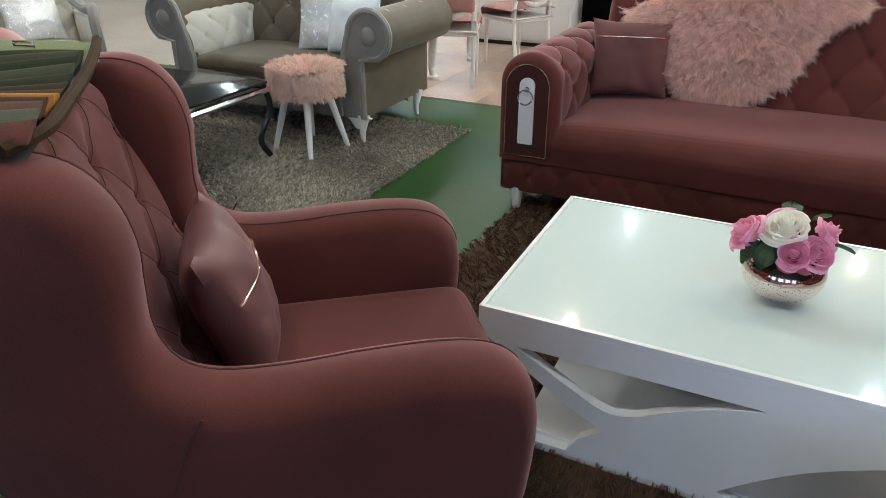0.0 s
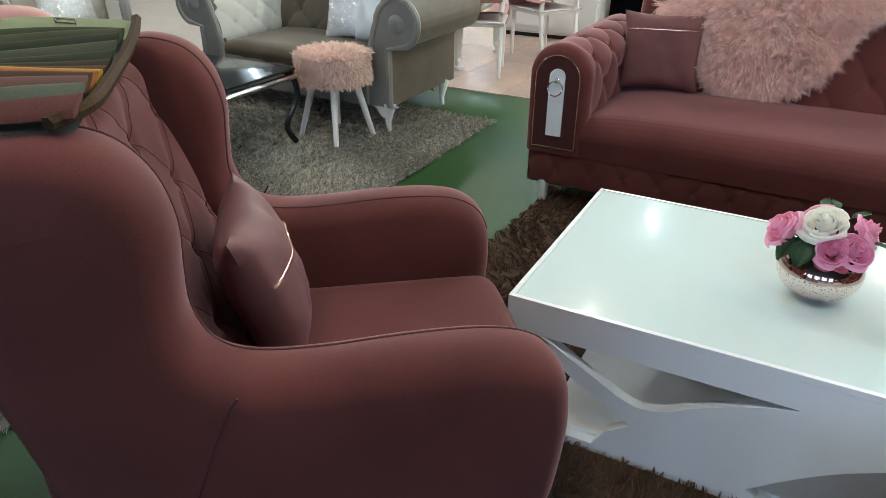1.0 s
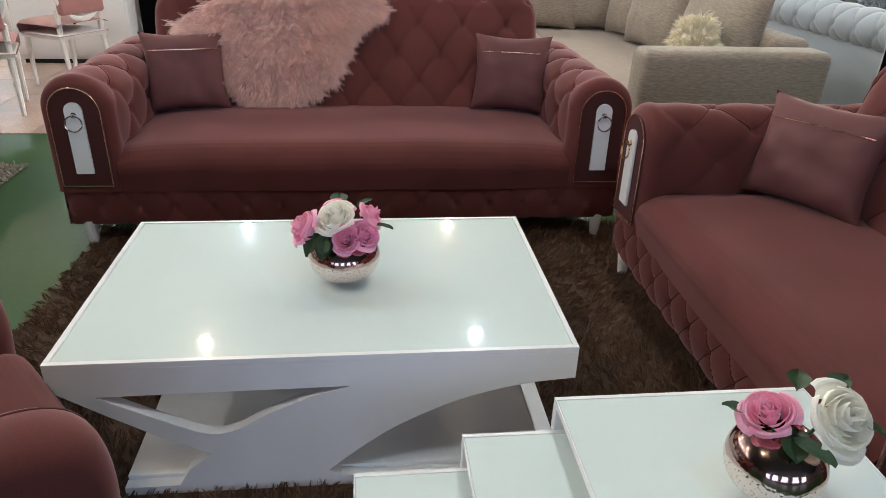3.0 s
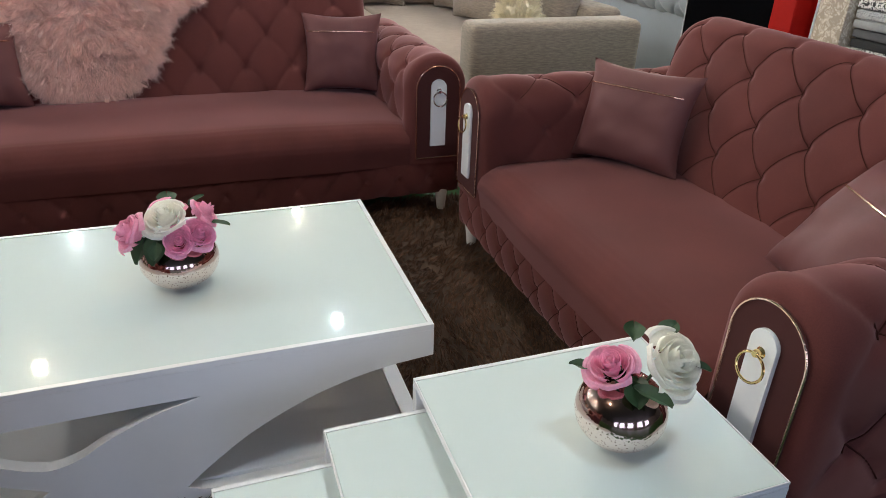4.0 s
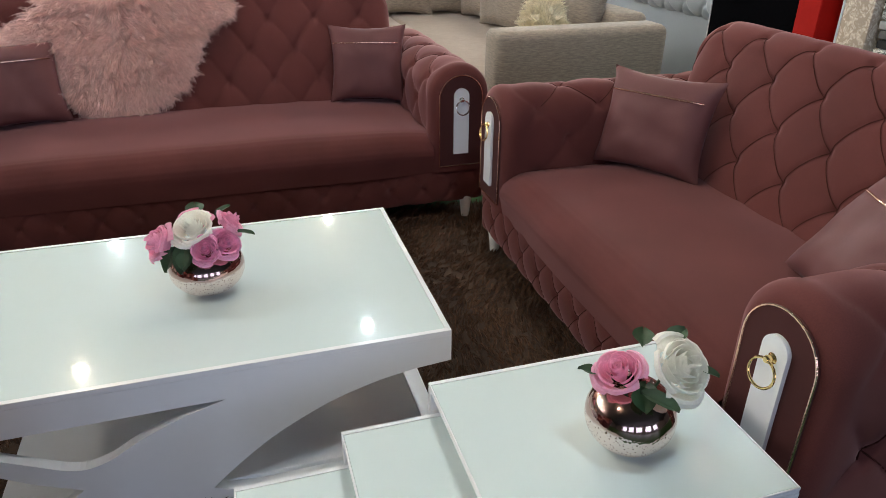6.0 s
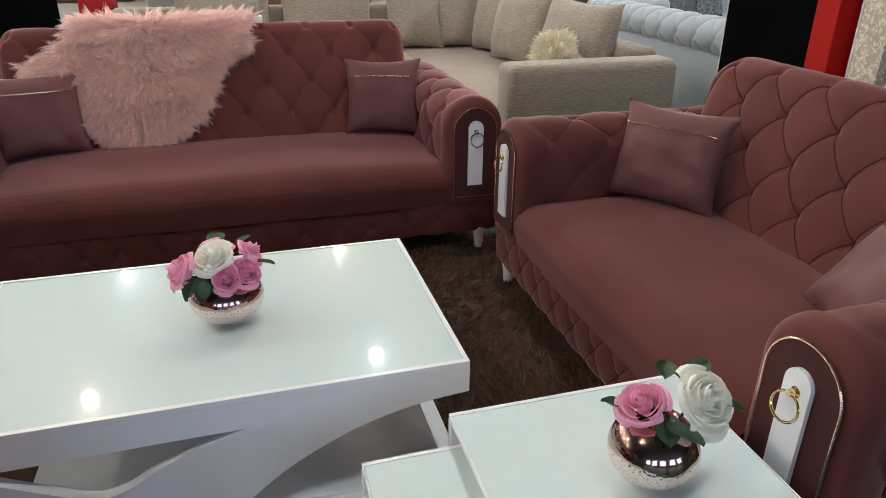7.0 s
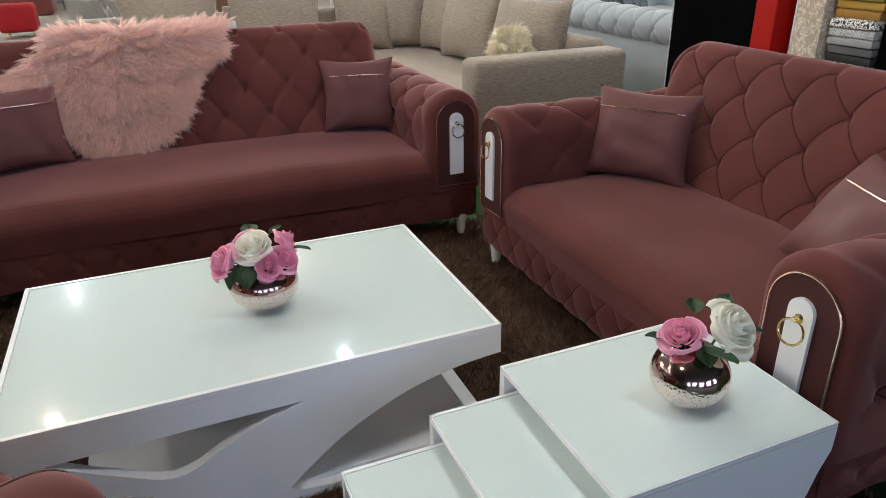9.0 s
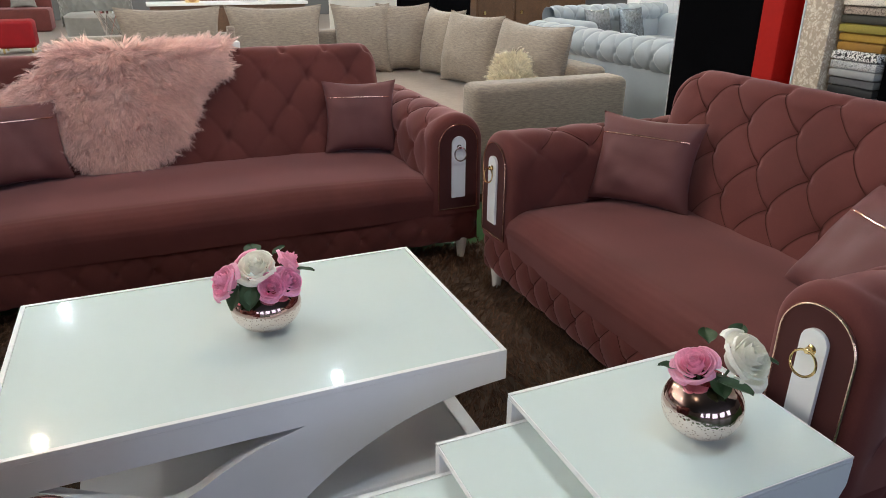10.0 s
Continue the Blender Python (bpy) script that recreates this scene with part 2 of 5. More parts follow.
# ---- mesh helpers ----
def part(name, bm, material, parent, label="", smooth=True):
    me = bpy.data.meshes.new(name)
    bmesh.ops.recalc_face_normals(bm, faces=bm.faces)
    bm.to_mesh(me)
    bm.free()
    if smooth:
        me.polygons.foreach_set("use_smooth", [True] * len(me.polygons))
        me.set_sharp_from_angle(angle=radians(42))
    me.materials.append(material)
    ob = new(name, me)
    ob.parent = parent
    return tagged(ob, label)


def again(ob, m, parent=None):
    """The same mesh once more, as an object of its own."""
    c = new(ob.name.split(".")[0], ob.data)
    c.parent = parent or ob.parent
    c.matrix_basis = m
    return c


def thing(name, label, category, m=None, group="", kind=""):
    ob = new(name)
    ob.empty_display_size = 0.1
    ob.matrix_basis = m or Matrix()
    return tagged(ob, label, category, group, kind)


def rbox(x0, x1, y0, y1, z0, z1, bevel=0.01, segs=2, bm=None):
    own = bm or bmesh.new()
    made = bmesh.ops.create_cube(own, size=1)["verts"]
    for v in made:
        v.co = ((x0 + x1) / 2 + v.co.x * (x1 - x0), (y0 + y1) / 2 + v.co.y * (y1 - y0), (z0 + z1) / 2 + v.co.z * (z1 - z0))
    if bevel:
        edges = list({e for v in made for e in v.link_edges})
        bmesh.ops.bevel(own, geom=edges, offset=bevel, segments=segs, profile=0.5, affect="EDGES")
    return own


def sheet(fn, nu, nv, closed_u=False, closed_v=False):
    """A grid from fn(u, v), u and v from 0 to 1."""
    bm = bmesh.new()
    rows = [[bm.verts.new(fn(i / nu, j / nv)) for j in range(nv + (not closed_v))] for i in range(nu + (not closed_u))]
    for i in range(nu):
        for j in range(nv):
            a, b = rows[i], rows[(i + 1) % len(rows)]
            bm.faces.new((a[j], b[j], b[(j + 1) % len(b)], a[(j + 1) % len(a)]))
    return bm


def tube(points, r, closed=False, n=8, taper=None):
    pts = [Vector(p) for p in points]
    bm = bmesh.new()
    rings, side = [], None
    for i, p in enumerate(pts):
        a = pts[i - 1] if (i or closed) else p
        b = pts[(i + 1) % len(pts)] if (i + 1 < len(pts) or closed) else p
        d = (b - a).normalized()
        if side is None:
            side = d.orthogonal().normalized()
        side = (side - d * side.dot(d)).normalized()
        up = d.cross(side)
        rad = r * (taper(i / (len(pts) - 1)) if taper else 1)
        rings.append([bm.verts.new(p + (side * math.cos(k * math.tau / n) + up * math.sin(k * math.tau / n)) * rad) for k in range(n)])
    for i in range(len(rings) - (not closed)):
        a, b = rings[i], rings[(i + 1) % len(rings)]
        for k in range(n):
            bm.faces.new((a[k], a[(k + 1) % n], b[(k + 1) % n], b[k]))
    if not closed:
        bm.faces.new(rings[0][::-1])
        bm.faces.new(rings[-1])
    return bm


def lathe(profile, n=32, bm=None):
    bm = bm or bmesh.new()
    rings = []
    for r, z in profile:
        rings.append([bm.verts.new((r * math.cos(k * math.tau / n), r * math.sin(k * math.tau / n), z)) for k in range(n)] if r > 1e-6 else [bm.verts.new((0, 0, z))])
    for a, b in zip(rings, rings[1:]):
        for k in range(n):
            loop = [a[k % len(a)], a[(k + 1) % len(a)], b[(k + 1) % len(b)], b[k % len(b)]]
            loop = list(dict.fromkeys(loop))
            if len(loop) > 2:
                bm.faces.new(loop)
    return bm


def slab(outline, t0, t1, axis="y", holes=(), bevel=0.0, segs=2):
    """A flat outline (two coordinates) given thickness from t0 to t1 along an axis."""
    bm = bmesh.new()
    edges = []
    for loop in (outline, *holes):
        vs = [bm.verts.new((a, 0, b)) for a, b in loop]
        edges += [bm.edges.new((vs[i], vs[(i + 1) % len(vs)])) for i in range(len(vs))]
    if holes:
        bmesh.ops.triangle_fill(bm, use_beauty=True, edges=edges)
    else:
        bm.faces.new(list(bm.verts))
    rim = [e for e in bm.edges if len(e.link_faces) == 1]
    res = bmesh.ops.extrude_face_region(bm, geom=list(bm.faces))
    top = [g for g in res["geom"] if isinstance(g, bmesh.types.BMVert)]
    for v in bm.verts:
        v.co.y = t0
    for v in top:
        v.co.y = t1
    if bevel:
        sharp = [e for e in bm.edges if len(e.link_faces) == 2 and e.calc_face_angle(0) > 1.2 and abs(e.verts[0].co.y - e.verts[1].co.y) < 1e-6]
        bmesh.ops.bevel(bm, geom=sharp, offset=bevel, segments=segs, profile=0.5, affect="EDGES")
    if axis == "x":
        bmesh.ops.transform(bm, matrix=Matrix(((0, 1, 0, 0), (1, 0, 0, 0), (0, 0, 1, 0), (0, 0, 0, 1))), verts=bm.verts)
    if axis == "z":
        bmesh.ops.transform(bm, matrix=Matrix(((1, 0, 0, 0), (0, 0, 1, 0), (0, 1, 0, 0), (0, 0, 0, 1))), verts=bm.verts)
    return bm


def tuft(a, b, da, db, depth, crease, width=0.045, bow=0.0, sag=0.0):
    """Height of diamond-tufted padding at a, b metres: padded lozenges, folded seams, buttons at the crossings."""
    b, a = b - bow * abs(math.sin(math.tau * a / da)), a + sag * abs(math.sin(math.tau * b / db))
    p, q = a / da + b / db, a / da - b / db
    dp, dq = abs(p - round(p)), abs(q - round(q))
    bulge = (abs(math.sin(math.pi * p)) * abs(math.sin(math.pi * q))) ** 0.42
    d = min(dp, dq)
    knot = math.exp(-(dp * dp + dq * dq) / 0.012)
    return depth * (bulge - 1) - crease * math.exp(-((d / width) ** 2)) - (depth * 0.8 + 0.004) * knot


def strands(name, roots, tips, width, material, parent, label="", bend=None, kind="stuff"):
    """Many thin tapered blades, each from a root to a tip, bent in the middle."""
    roots, tips = np.asarray(roots, float), np.asarray(tips, float)
    n = len(roots)
    d = tips - roots
    length = np.linalg.norm(d, axis=1, keepdims=True)
    rnd = np.random.normal(size=(n, 3))
    side = np.cross(d, rnd)
    side /= np.linalg.norm(side, axis=1, keepdims=True) + 1e-9
    mid = roots + d * 0.55 + (bend if bend is not None else np.array([0, 0, 0.18])) * length
    w = width * (0.7 + 0.6 * np.random.rand(n, 1))
    verts = np.stack([roots - side * w, roots + side * w, mid - side * w * 0.75, mid + side * w * 0.75, tips], 1).reshape(-1, 3)
    base = np.arange(n)[:, None] * 5
    quads = (base + [0, 1, 3, 2]).astype(np.int32)
    tris = (base + [2, 3, 4]).astype(np.int32)
    me = bpy.data.meshes.new(name)
    me.vertices.add(n * 5)
    me.vertices.foreach_set("co", verts.ravel())
    me.loops.add(n * 7)
    me.polygons.add(n * 2)
    loops = np.concatenate([quads, tris], 1).ravel()
    me.loops.foreach_set("vertex_index", loops.astype(np.int32))
    starts = np.stack([np.arange(n) * 7, np.arange(n) * 7 + 4], 1).ravel()
    me.polygons.foreach_set("loop_start", starts.astype(np.int32))
    me.update(calc_edges=True)
    me.validate()
    me.materials.append(material)
    ob = new(name, me)
    ob.parent = parent
    return tagged(ob, label, kind=kind)


def clumps(points, normals, flows, per, spread, length, lean, rng):
    """Roots and tips of tufts: the blades of one tuft meet near a common tip."""
    P, N, F = (np.repeat(np.asarray(a, float), per, 0) for a in (points, normals, flows))
    k = len(points)
    turn = np.repeat(rng.normal(size=(k, 3)) * 0.35, per, 0)
    size = np.repeat(length * (0.7 + 0.6 * rng.random((k, 1))), per, 0)
    jit = rng.normal(size=P.shape) * spread
    jit -= N * (jit * N).sum(1, keepdims=True)
    way = N * (1 - lean) + F * lean + turn
    way /= np.linalg.norm(way, axis=1, keepdims=True)
    roots = P + jit
    tips = P + jit * 0.35 + way * size * (0.8 + 0.4 * rng.random((len(P), 1)))
    return roots, tips


# ---- the hall ----
CEILING = 3.42


def setting():
    floor = thing("floor", "pale beige tiled showroom floor", "floor", kind="structure")
    part("screed", rbox(-14, 14, -9, 19, -0.12, -0.012, 0), GROUT, floor, smooth=False)
    green = thing("green_floor", "glossy dark green painted display floor", "floor", kind="structure")
    part("green_sheet", rbox(-9, 9, -8, 3.14, -0.011, 0.0, 0.002, 1), GREEN_FLOOR, green, smooth=False)
    walls = (("wall_north", (-14.2, 14.2, 19, 19.2)), ("wall_west", (-14.2, -14, -9, 19)), ("wall_east", (14, 14.2, -9, 19)))
    for name, (x0, x1, y0, y1) in walls:
        w = thing(name, "plain showroom wall, darkened to hold back bounced light", "wall", kind="structure")
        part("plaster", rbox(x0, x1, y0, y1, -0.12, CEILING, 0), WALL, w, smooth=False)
    # street side: five tall paned windows between piers in the south wall
    w = thing("wall_south", "plain grey showroom wall with tall paned windows", "wall", kind="structure")
    centres, half, sill, head = (-6.4, -3.2, 0.0, 3.2, 6.4), 1.0, 0.75, 3.05
    edges = [-14.2] + [c + k * half for c in centres for k in (-1, 1)] + [14.2]
    for x0, x1 in zip(edges[::2], edges[1::2]):
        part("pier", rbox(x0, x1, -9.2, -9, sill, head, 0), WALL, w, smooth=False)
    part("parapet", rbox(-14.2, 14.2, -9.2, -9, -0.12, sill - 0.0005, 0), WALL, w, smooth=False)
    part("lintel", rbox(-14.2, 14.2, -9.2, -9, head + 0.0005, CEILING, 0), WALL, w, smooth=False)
    for k, c in enumerate(centres):
        win = thing("window_%d" % (k + 1), "tall window with small panes and white glazing bars", "window", kind="structure")
        for j in range(5):
            x = c - half + 0.02 + (2 * half - 0.04) * j / 4
            part("glazing_bar", rbox(x - 0.02, x + 0.02, -9.10, -9.04, sill, head, 0.003, 1), WHITE_LEG, win)
        for j in range(5):
            z = sill + 0.02 + (head - sill - 0.04) * j / 4
            part("glazing_bar", rbox(c - half, c + half, -9.095, -9.045, z - 0.02, z + 0.02, 0.003, 1), WHITE_LEG, win)
        day = bpy.data.lights.new("daylight", "AREA")
        day.shape, day.size, day.size_y, day.energy, day.color = "RECTANGLE", 2 * half, head - sill, DAYLIGHT / len(centres), (0.62, 0.72, 1.0)
        lamp = new("daylight", day)
        lamp.matrix_basis = look((c, -9.17, (sill + head) / 2), (c, 0, (sill + head) / 2 - 0.2))
    c = part("ceiling", rbox(-14, 14, -9, 19, CEILING, CEILING + 0.15, 0), CEIL, None, smooth=False)
    tagged(c, "plain showroom ceiling, darkened to hold back bounced light", "ceiling", kind="structure")
    # floor tiles beyond the green display area
    me = None
    rng = random.Random(4)
    for i in range(16):
        for j in range(14):
            x, y = -4.4 + i * 0.5, 3.16 + j * 0.5
            if me is None:
                bm = rbox(0.0012, 0.4988, 0.0012, 0.4988, -0.011, 0.0, 0)
                tile = part("tile", bm, TILE, floor, smooth=False)
                me = tile
                tile.matrix_basis = pose(x, y, 0)
            else:
                again(me, pose(x, y, rng.uniform(-0.0008, 0.0008)), floor)


def ceiling_lamps():
    """Bare bulbs on round plates, on a grid; warm and cool ones alternate."""
    proto = {}
    for i in range(-3, 5):
        for j in range(-2, 5):
            # front row: two unseen bulbs only, added to brighten the sofa fronts
            if j == -2 and i not in (0, 1):
                continue
            warm = (i + j) % 2 == 0
            m = pose(-0.85 + 2.63 * i, 4.39 + 2.68 * j, CEILING)
            if warm in proto:
                copy_thing(proto[warm], m)
                continue
            lamp = thing("ceiling_lamp", "bare " + ("warm" if warm else "cool") + " white bulb on a round ceiling plate", "lamp", m, "ceiling lamps of the hall")
            plate = part("plate", lathe([(0, 0), (0.105, 0), (0.112, -0.012), (0.100, -0.026), (0.078, -0.018), (0.05, -0.03), (0.034, -0.06), (0, -0.06)], 24), LAMP_PLATE, lamp)
            part("bulb", lathe([(0, -0.06), (0.026, -0.065), (0.046, -0.098), (0.054, -0.132), (0.046, -0.162), (0.026, -0.182), (0, -0.188)], 16), WARM_GLOW if warm else COOL_GLOW, lamp, "glowing bulb")
            proto[warm] = lamp


setting()
ceiling_lamps()


# ---- rugs ----
def shag_rug(name, label, x0, x1, y0, y1, base, pile, per_m2, length, seed, pressed=()):
    rug = thing(name, label, "rug")
    part("backing", rbox(x0 + 0.01, x1 - 0.01, y0 + 0.01, y1 - 0.01, 0.001, 0.012, 0.003, 1), base, rug)
    rng = np.random.default_rng(seed)
    per = 5
    k = int((x1 - x0) * (y1 - y0) * per_m2 / per)
    pts = np.c_[rng.uniform(x0, x1, k), rng.uniform(y0, y1, k), np.full(k, 0.01)]
    for a, b, c, d in pressed:
        pts = pts[~((pts[:, 0] > a) & (pts[:, 0] < b) & (pts[:, 1] > c) & (pts[:, 1] < d))]
    k = len(pts)
    nrm = np.tile([0, 0, 1.0], (k, 1))
    ang = np.array([noise.noise((p[0] * 1.3, p[1] * 1.3, seed)) * 5 for p in pts])
    flow = np.c_[np.cos(ang), np.sin(ang), np.zeros(k)]
    roots, tips = clumps(pts, nrm, flow, per, 0.006, length, 0.55, rng)
    tips[:, 2] = np.maximum(tips[:, 2], 0.014)
    strands("shag_pile", roots, tips, 0.0017, pile, rug, bend=np.array([0, 0, 0.15]))
    return rug


# brown rug runs on under the loveseat, standing in for shade on green floor
shag_rug("shag_rug", "dark brown long-pile shag rug under the white coffee table", -0.47, 2.05, -0.85, 1.64, RUG_BROWN, PILE_BROWN, 20000, 0.030, 3, [(0.11, 1.25, 0.0, 0.79), (0.70, 1.62, -0.70, -0.26)])
shag_rug("shag_rug", "grey-taupe long-pile shag rug under the taupe sofa", -3.7, -1.15, -0.72, 2.53, RUG_GREY, PILE_GREY, 22000, 0.022, 5)


# ---- sofas ----
def arch(w, z0, z1, n=10):
    """An upright outline with a round head, as x, z."""
    r = w / 2
    pts = [(-r, z0), (r, z0)]
    return pts + [(r * math.cos(math.pi * k / n), z1 - r + r * math.sin(math.pi * k / n)) for k in range(n + 1)]


def gold_ring(parent, x, y, z, metal):
    """A knob with a hanging ring, on a plate that faces -y."""
    knob = part("knob", lathe([(0, 0.018), (0.006, 0.017), (0.009, 0.011), (0.007, 0.004), (0.012, 0), (0, 0)], 14), metal, parent, "polished metal knob")
    knob.matrix_basis = pose(x, y, z, 90, 0, 0)
    ring = part("ring", tube([(0.031 * math.cos(k * math.tau / 24), 0, 0.031 * math.sin(k * math.tau / 24)) for k in range(24)], 0.0030, True, 8), metal, parent, "polished hanging ring")
    ring.matrix_basis = pose(x, y - 0.018, z - 0.03, -8, 0, 6)


def sofa_arm(parent, side, hw, metal, arm_w=0.275, length=0.93, top=0.745, z0=0.265):
    r = arm_w / 2
    zc = top - r
    wall = zc - z0 - 0.0
    total = 2 * wall + math.pi * r
    cx = side * (hw - r)

    def ring(s):
        """Point and outward normal at s metres along the profile, from the outer foot over the top to the inner foot."""
        if s < wall:
            return (r, z0 + s), (1, 0)
        if s < wall + math.pi * r:
            a = (s - wall) / r
            return (r * math.cos(a), zc + r * math.sin(a)), (math.cos(a), math.sin(a))
        return (-r, zc - (s - wall - math.pi * r)), (-1, 0)

    def fn(u, v):
        y = length * u
        s = total * v
        (px, pz), (nx, nz) = ring(s)
        front = 0.045
        inset = 0.0
        if y < front:
            inset = front - math.sqrt(max(0, front * front - (front - y) ** 2))
            inset *= 0.8
        h = -inset
        fade = min(1, max(0, (y - 0.05) / 0.06))
        lift = s - wall
        grip = min(1, max(0, (lift + wall) / 0.08))
        h += fade * grip * tuft(y - 0.02, s - wall - math.pi * r / 2, 0.25, 0.27, 0.014, 0.002, 0.03, 0.015)
        return (cx + side * (px + nx * h), y, pz + nz * h)

    nu, nv = 92, 84
    bm = sheet(fn, nu, nv)
    bm.verts.ensure_lookup_table()
    front = [bm.verts[j] for j in range(nv + 1)]
    bm.faces.new(front)
    rear = [bm.verts[nu * (nv + 1) + j] for j in range(nv + 1)]
    bm.faces.new(rear)
    arm = part("arm", bm, VELVET, parent)
    for sign in (1, -1):
        for k in range(-4, 9):
            run = []
            for i in range(91):
                y = 0.13 + (length - 0.16) * i / 90
                b = sign * 0.27 * (k - (y - 0.02) / 0.25) + 0.015 * abs(math.sin(math.tau * (y - 0.02) / 0.25))
                s = b + wall + math.pi * r / 2
                if 0.04 < s < wall + math.pi * r * 0.80:
                    (nx, nz) = ring(s)[1]
                    run.append(Vector(fn(y / length, s / total)) + Vector((side * nx, 0, nz)) * 0.0050)
                elif run:
                    break
            if len(run) > 5:
                # seam line, with the crease shade put into its colour
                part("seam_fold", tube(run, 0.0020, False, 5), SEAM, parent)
    w = 0.195
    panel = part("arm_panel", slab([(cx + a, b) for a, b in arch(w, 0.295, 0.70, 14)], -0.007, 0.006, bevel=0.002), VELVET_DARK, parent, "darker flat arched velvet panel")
    pts = [(cx + a, -0.008, b) for a, b in arch(w, 0.295, 0.70, 18)]
    dense = []
    for i, p in enumerate(pts):
        q = pts[(i + 1) % len(pts)]
        steps = max(1, int((Vector(q) - Vector(p)).length / 0.02))
        dense += [Vector(p).lerp(Vector(q), k / steps) for k in range(steps)]
    part("gold_trim", tube(dense, 0.0028, True, 6), GOLD, parent, "thin rose gold piping")
    part("plaque", slab([(cx + a, b) for a, b in arch(0.068, 0.352, 0.645, 12)], -0.017, -0.006, bevel=0.002), WHITE_PLAQUE, parent, "white arched plaque")
    gold_ring(parent, cx, -0.017, 0.595, metal)
    return arm


def tufted_back(parent, w, mat_, da=0.262, db=0.295, zs=0.43, top=0.985, y0=0.64, y1=0.775, rear=0.95, round_r=0.11, depth=0.015, crease=0.0, seams=True, button=True, sag=0.0, off=0.0, low=0.012):
    rr = 0.075
    slope = math.hypot(y1 - y0, top - rr - zs)
    arc = math.pi * rr
    total = slope + arc + 0.55
    dy, dz = (y1 - y0) / slope, (top - rr - zs) / slope

    def fn(u, v):
        x = (u - 0.5) * w
        s = v * total
        over = max(0, abs(x) - (w / 2 - round_r))
        drop = round_r - math.sqrt(max(0, round_r ** 2 - over ** 2))
        if s < slope:
            p, nrm = Vector((0, y0 + dy * s, zs + dz * s)), Vector((0, -dz, dy))
        elif s < slope + arc:
            a = (s - slope) / rr
            n0 = Vector((0, -math.cos(a), math.sin(a)))
            p = Vector((0, y1 + rr, top - rr)) + n0 * rr
            nrm = n0
        else:
            k = (s - slope - arc) / 0.55
            p, nrm = Vector((0, y1 + 2 * rr + 0.02 * k, top - rr - 0.80 * k)), Vector((0, 1, 0))
        p.z -= drop * min(1, max(0, (p.z - 0.5) / 0.35))
        end = max(0, abs(x) - (w / 2 - 0.05)) / 0.05
        h = -0.03 * end * end
        fade = 1 if s < slope + arc * 0.3 else max(0, 1 - (s - slope - arc * 0.3) / (arc * 0.4))
        h += fade * tuft(x - off, s - low, da, db, depth, crease, 0.03, 0.0 if sag else 0.016, sag)
        p += nrm * h
        return (x, p.y, p.z)

    bm = sheet(fn, int(w / 0.0068), 116)
    bm.verts.ensure_lookup_table()
    n = 117
    bm.faces.new([bm.verts[j] for j in range(n)])
    bm.faces.new([bm.verts[len(bm.verts) - n + j] for j in range(n)])
    back = part("backrest", bm, mat_, parent)
    if seams:
        for sign in (1, -1):
            for k in range(-14, 15):
                run = []
                for i in range(161):
                    s = 0.012 + (slope + arc * 0.30 - 0.014) * i / 160
                    x = off + da * (k - sign * (s - low) / db) - sag * abs(math.sin(math.tau * (s - low) / db))
                    if abs(x) < w / 2 - 0.025:
                        out = Vector((0, -dz, dy)) if s < slope else Vector((0, -math.cos((s - slope) / rr), math.sin((s - slope) / rr)))
                        run.append(Vector(fn(x / w + 0.5, s / total)) + out * (0.0056 if w > 1 else 0.0042))
                    elif run:
                        break
                if len(run) > 8:
                    # thin dark line for the seam and the shade in its crease
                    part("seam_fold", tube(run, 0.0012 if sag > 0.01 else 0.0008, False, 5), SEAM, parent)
    if button:
        proto = None
        nrm = Vector((0, -dz, dy))
        turn = nrm.to_track_quat("Z", "Y").to_matrix().to_4x4()
        for m_ in range(-8, 9):
            for n_ in range(-8, 9):
                x, s = off + da * (m_ + n_) / 2, db * (m_ - n_) / 2 + low
                if abs(x) > w / 2 - 0.08 or not 0.05 < s < slope - 0.01:
                    continue
                p = Vector((x, y0 + dy * s, zs + dz * s)) - nrm * 0.036
                mm = Matrix.Translation(p) @ turn
                if proto is None:
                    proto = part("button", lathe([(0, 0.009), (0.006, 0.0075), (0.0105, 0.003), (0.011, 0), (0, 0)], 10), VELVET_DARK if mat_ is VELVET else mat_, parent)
                    proto.matrix_basis = mm
                else:
                    again(proto, mm)
    return back


def seat_block(w, y0, y1, z0, z1, r=0.09, dome=0.02):
    """A plump seat with a rounded front edge."""
    def fn(u, v):
        x = (u - 0.5) * w
        loop = [(y1, z0), (y0 + 0.02, z0)]
        for k in range(7):
            a = math.pi / 2 * k / 6
            loop.append((y0 + r * 1.15 - r * 1.15 * math.cos(a), z1 - r + r * math.sin(a) - 0.0))
        for k in range(1, 7):
            loop.append((y0 + r * 1.15 + (y1 - y0 - r * 1.15) * k / 6, z1))
        t = v * (len(loop) - 1)
        i = min(int(t), len(loop) - 2)
        f = t - i
        y = loop[i][0] * (1 - f) + loop[i + 1][0] * f
        z = loop[i][1] * (1 - f) + loop[i + 1][1] * f
        k = (2 * u - 1)
        side = (1 - abs(k) ** 10)
        if z > (z0 + z1) / 2:
            z += dome * (1 - k * k) * math.sin(math.pi * min(1, max(0, (y - y0) / (y1 - y0)))) ** 0.6 - 0.02 * (1 - side)
        near = max(0, 1 - v / 0.62) ** 0.5
        y += (0.012 * noise.noise((x * 2.1, 0.5, 0.3)) - 0.008 * (1 - k * k)) * near
        z += 0.004 * noise.noise((x * 3.0, y * 3.0, 1.7)) if z > (z0 + z1) / 2 else 0
        return (x, y, z)
    return sheet(fn, 60, 56)


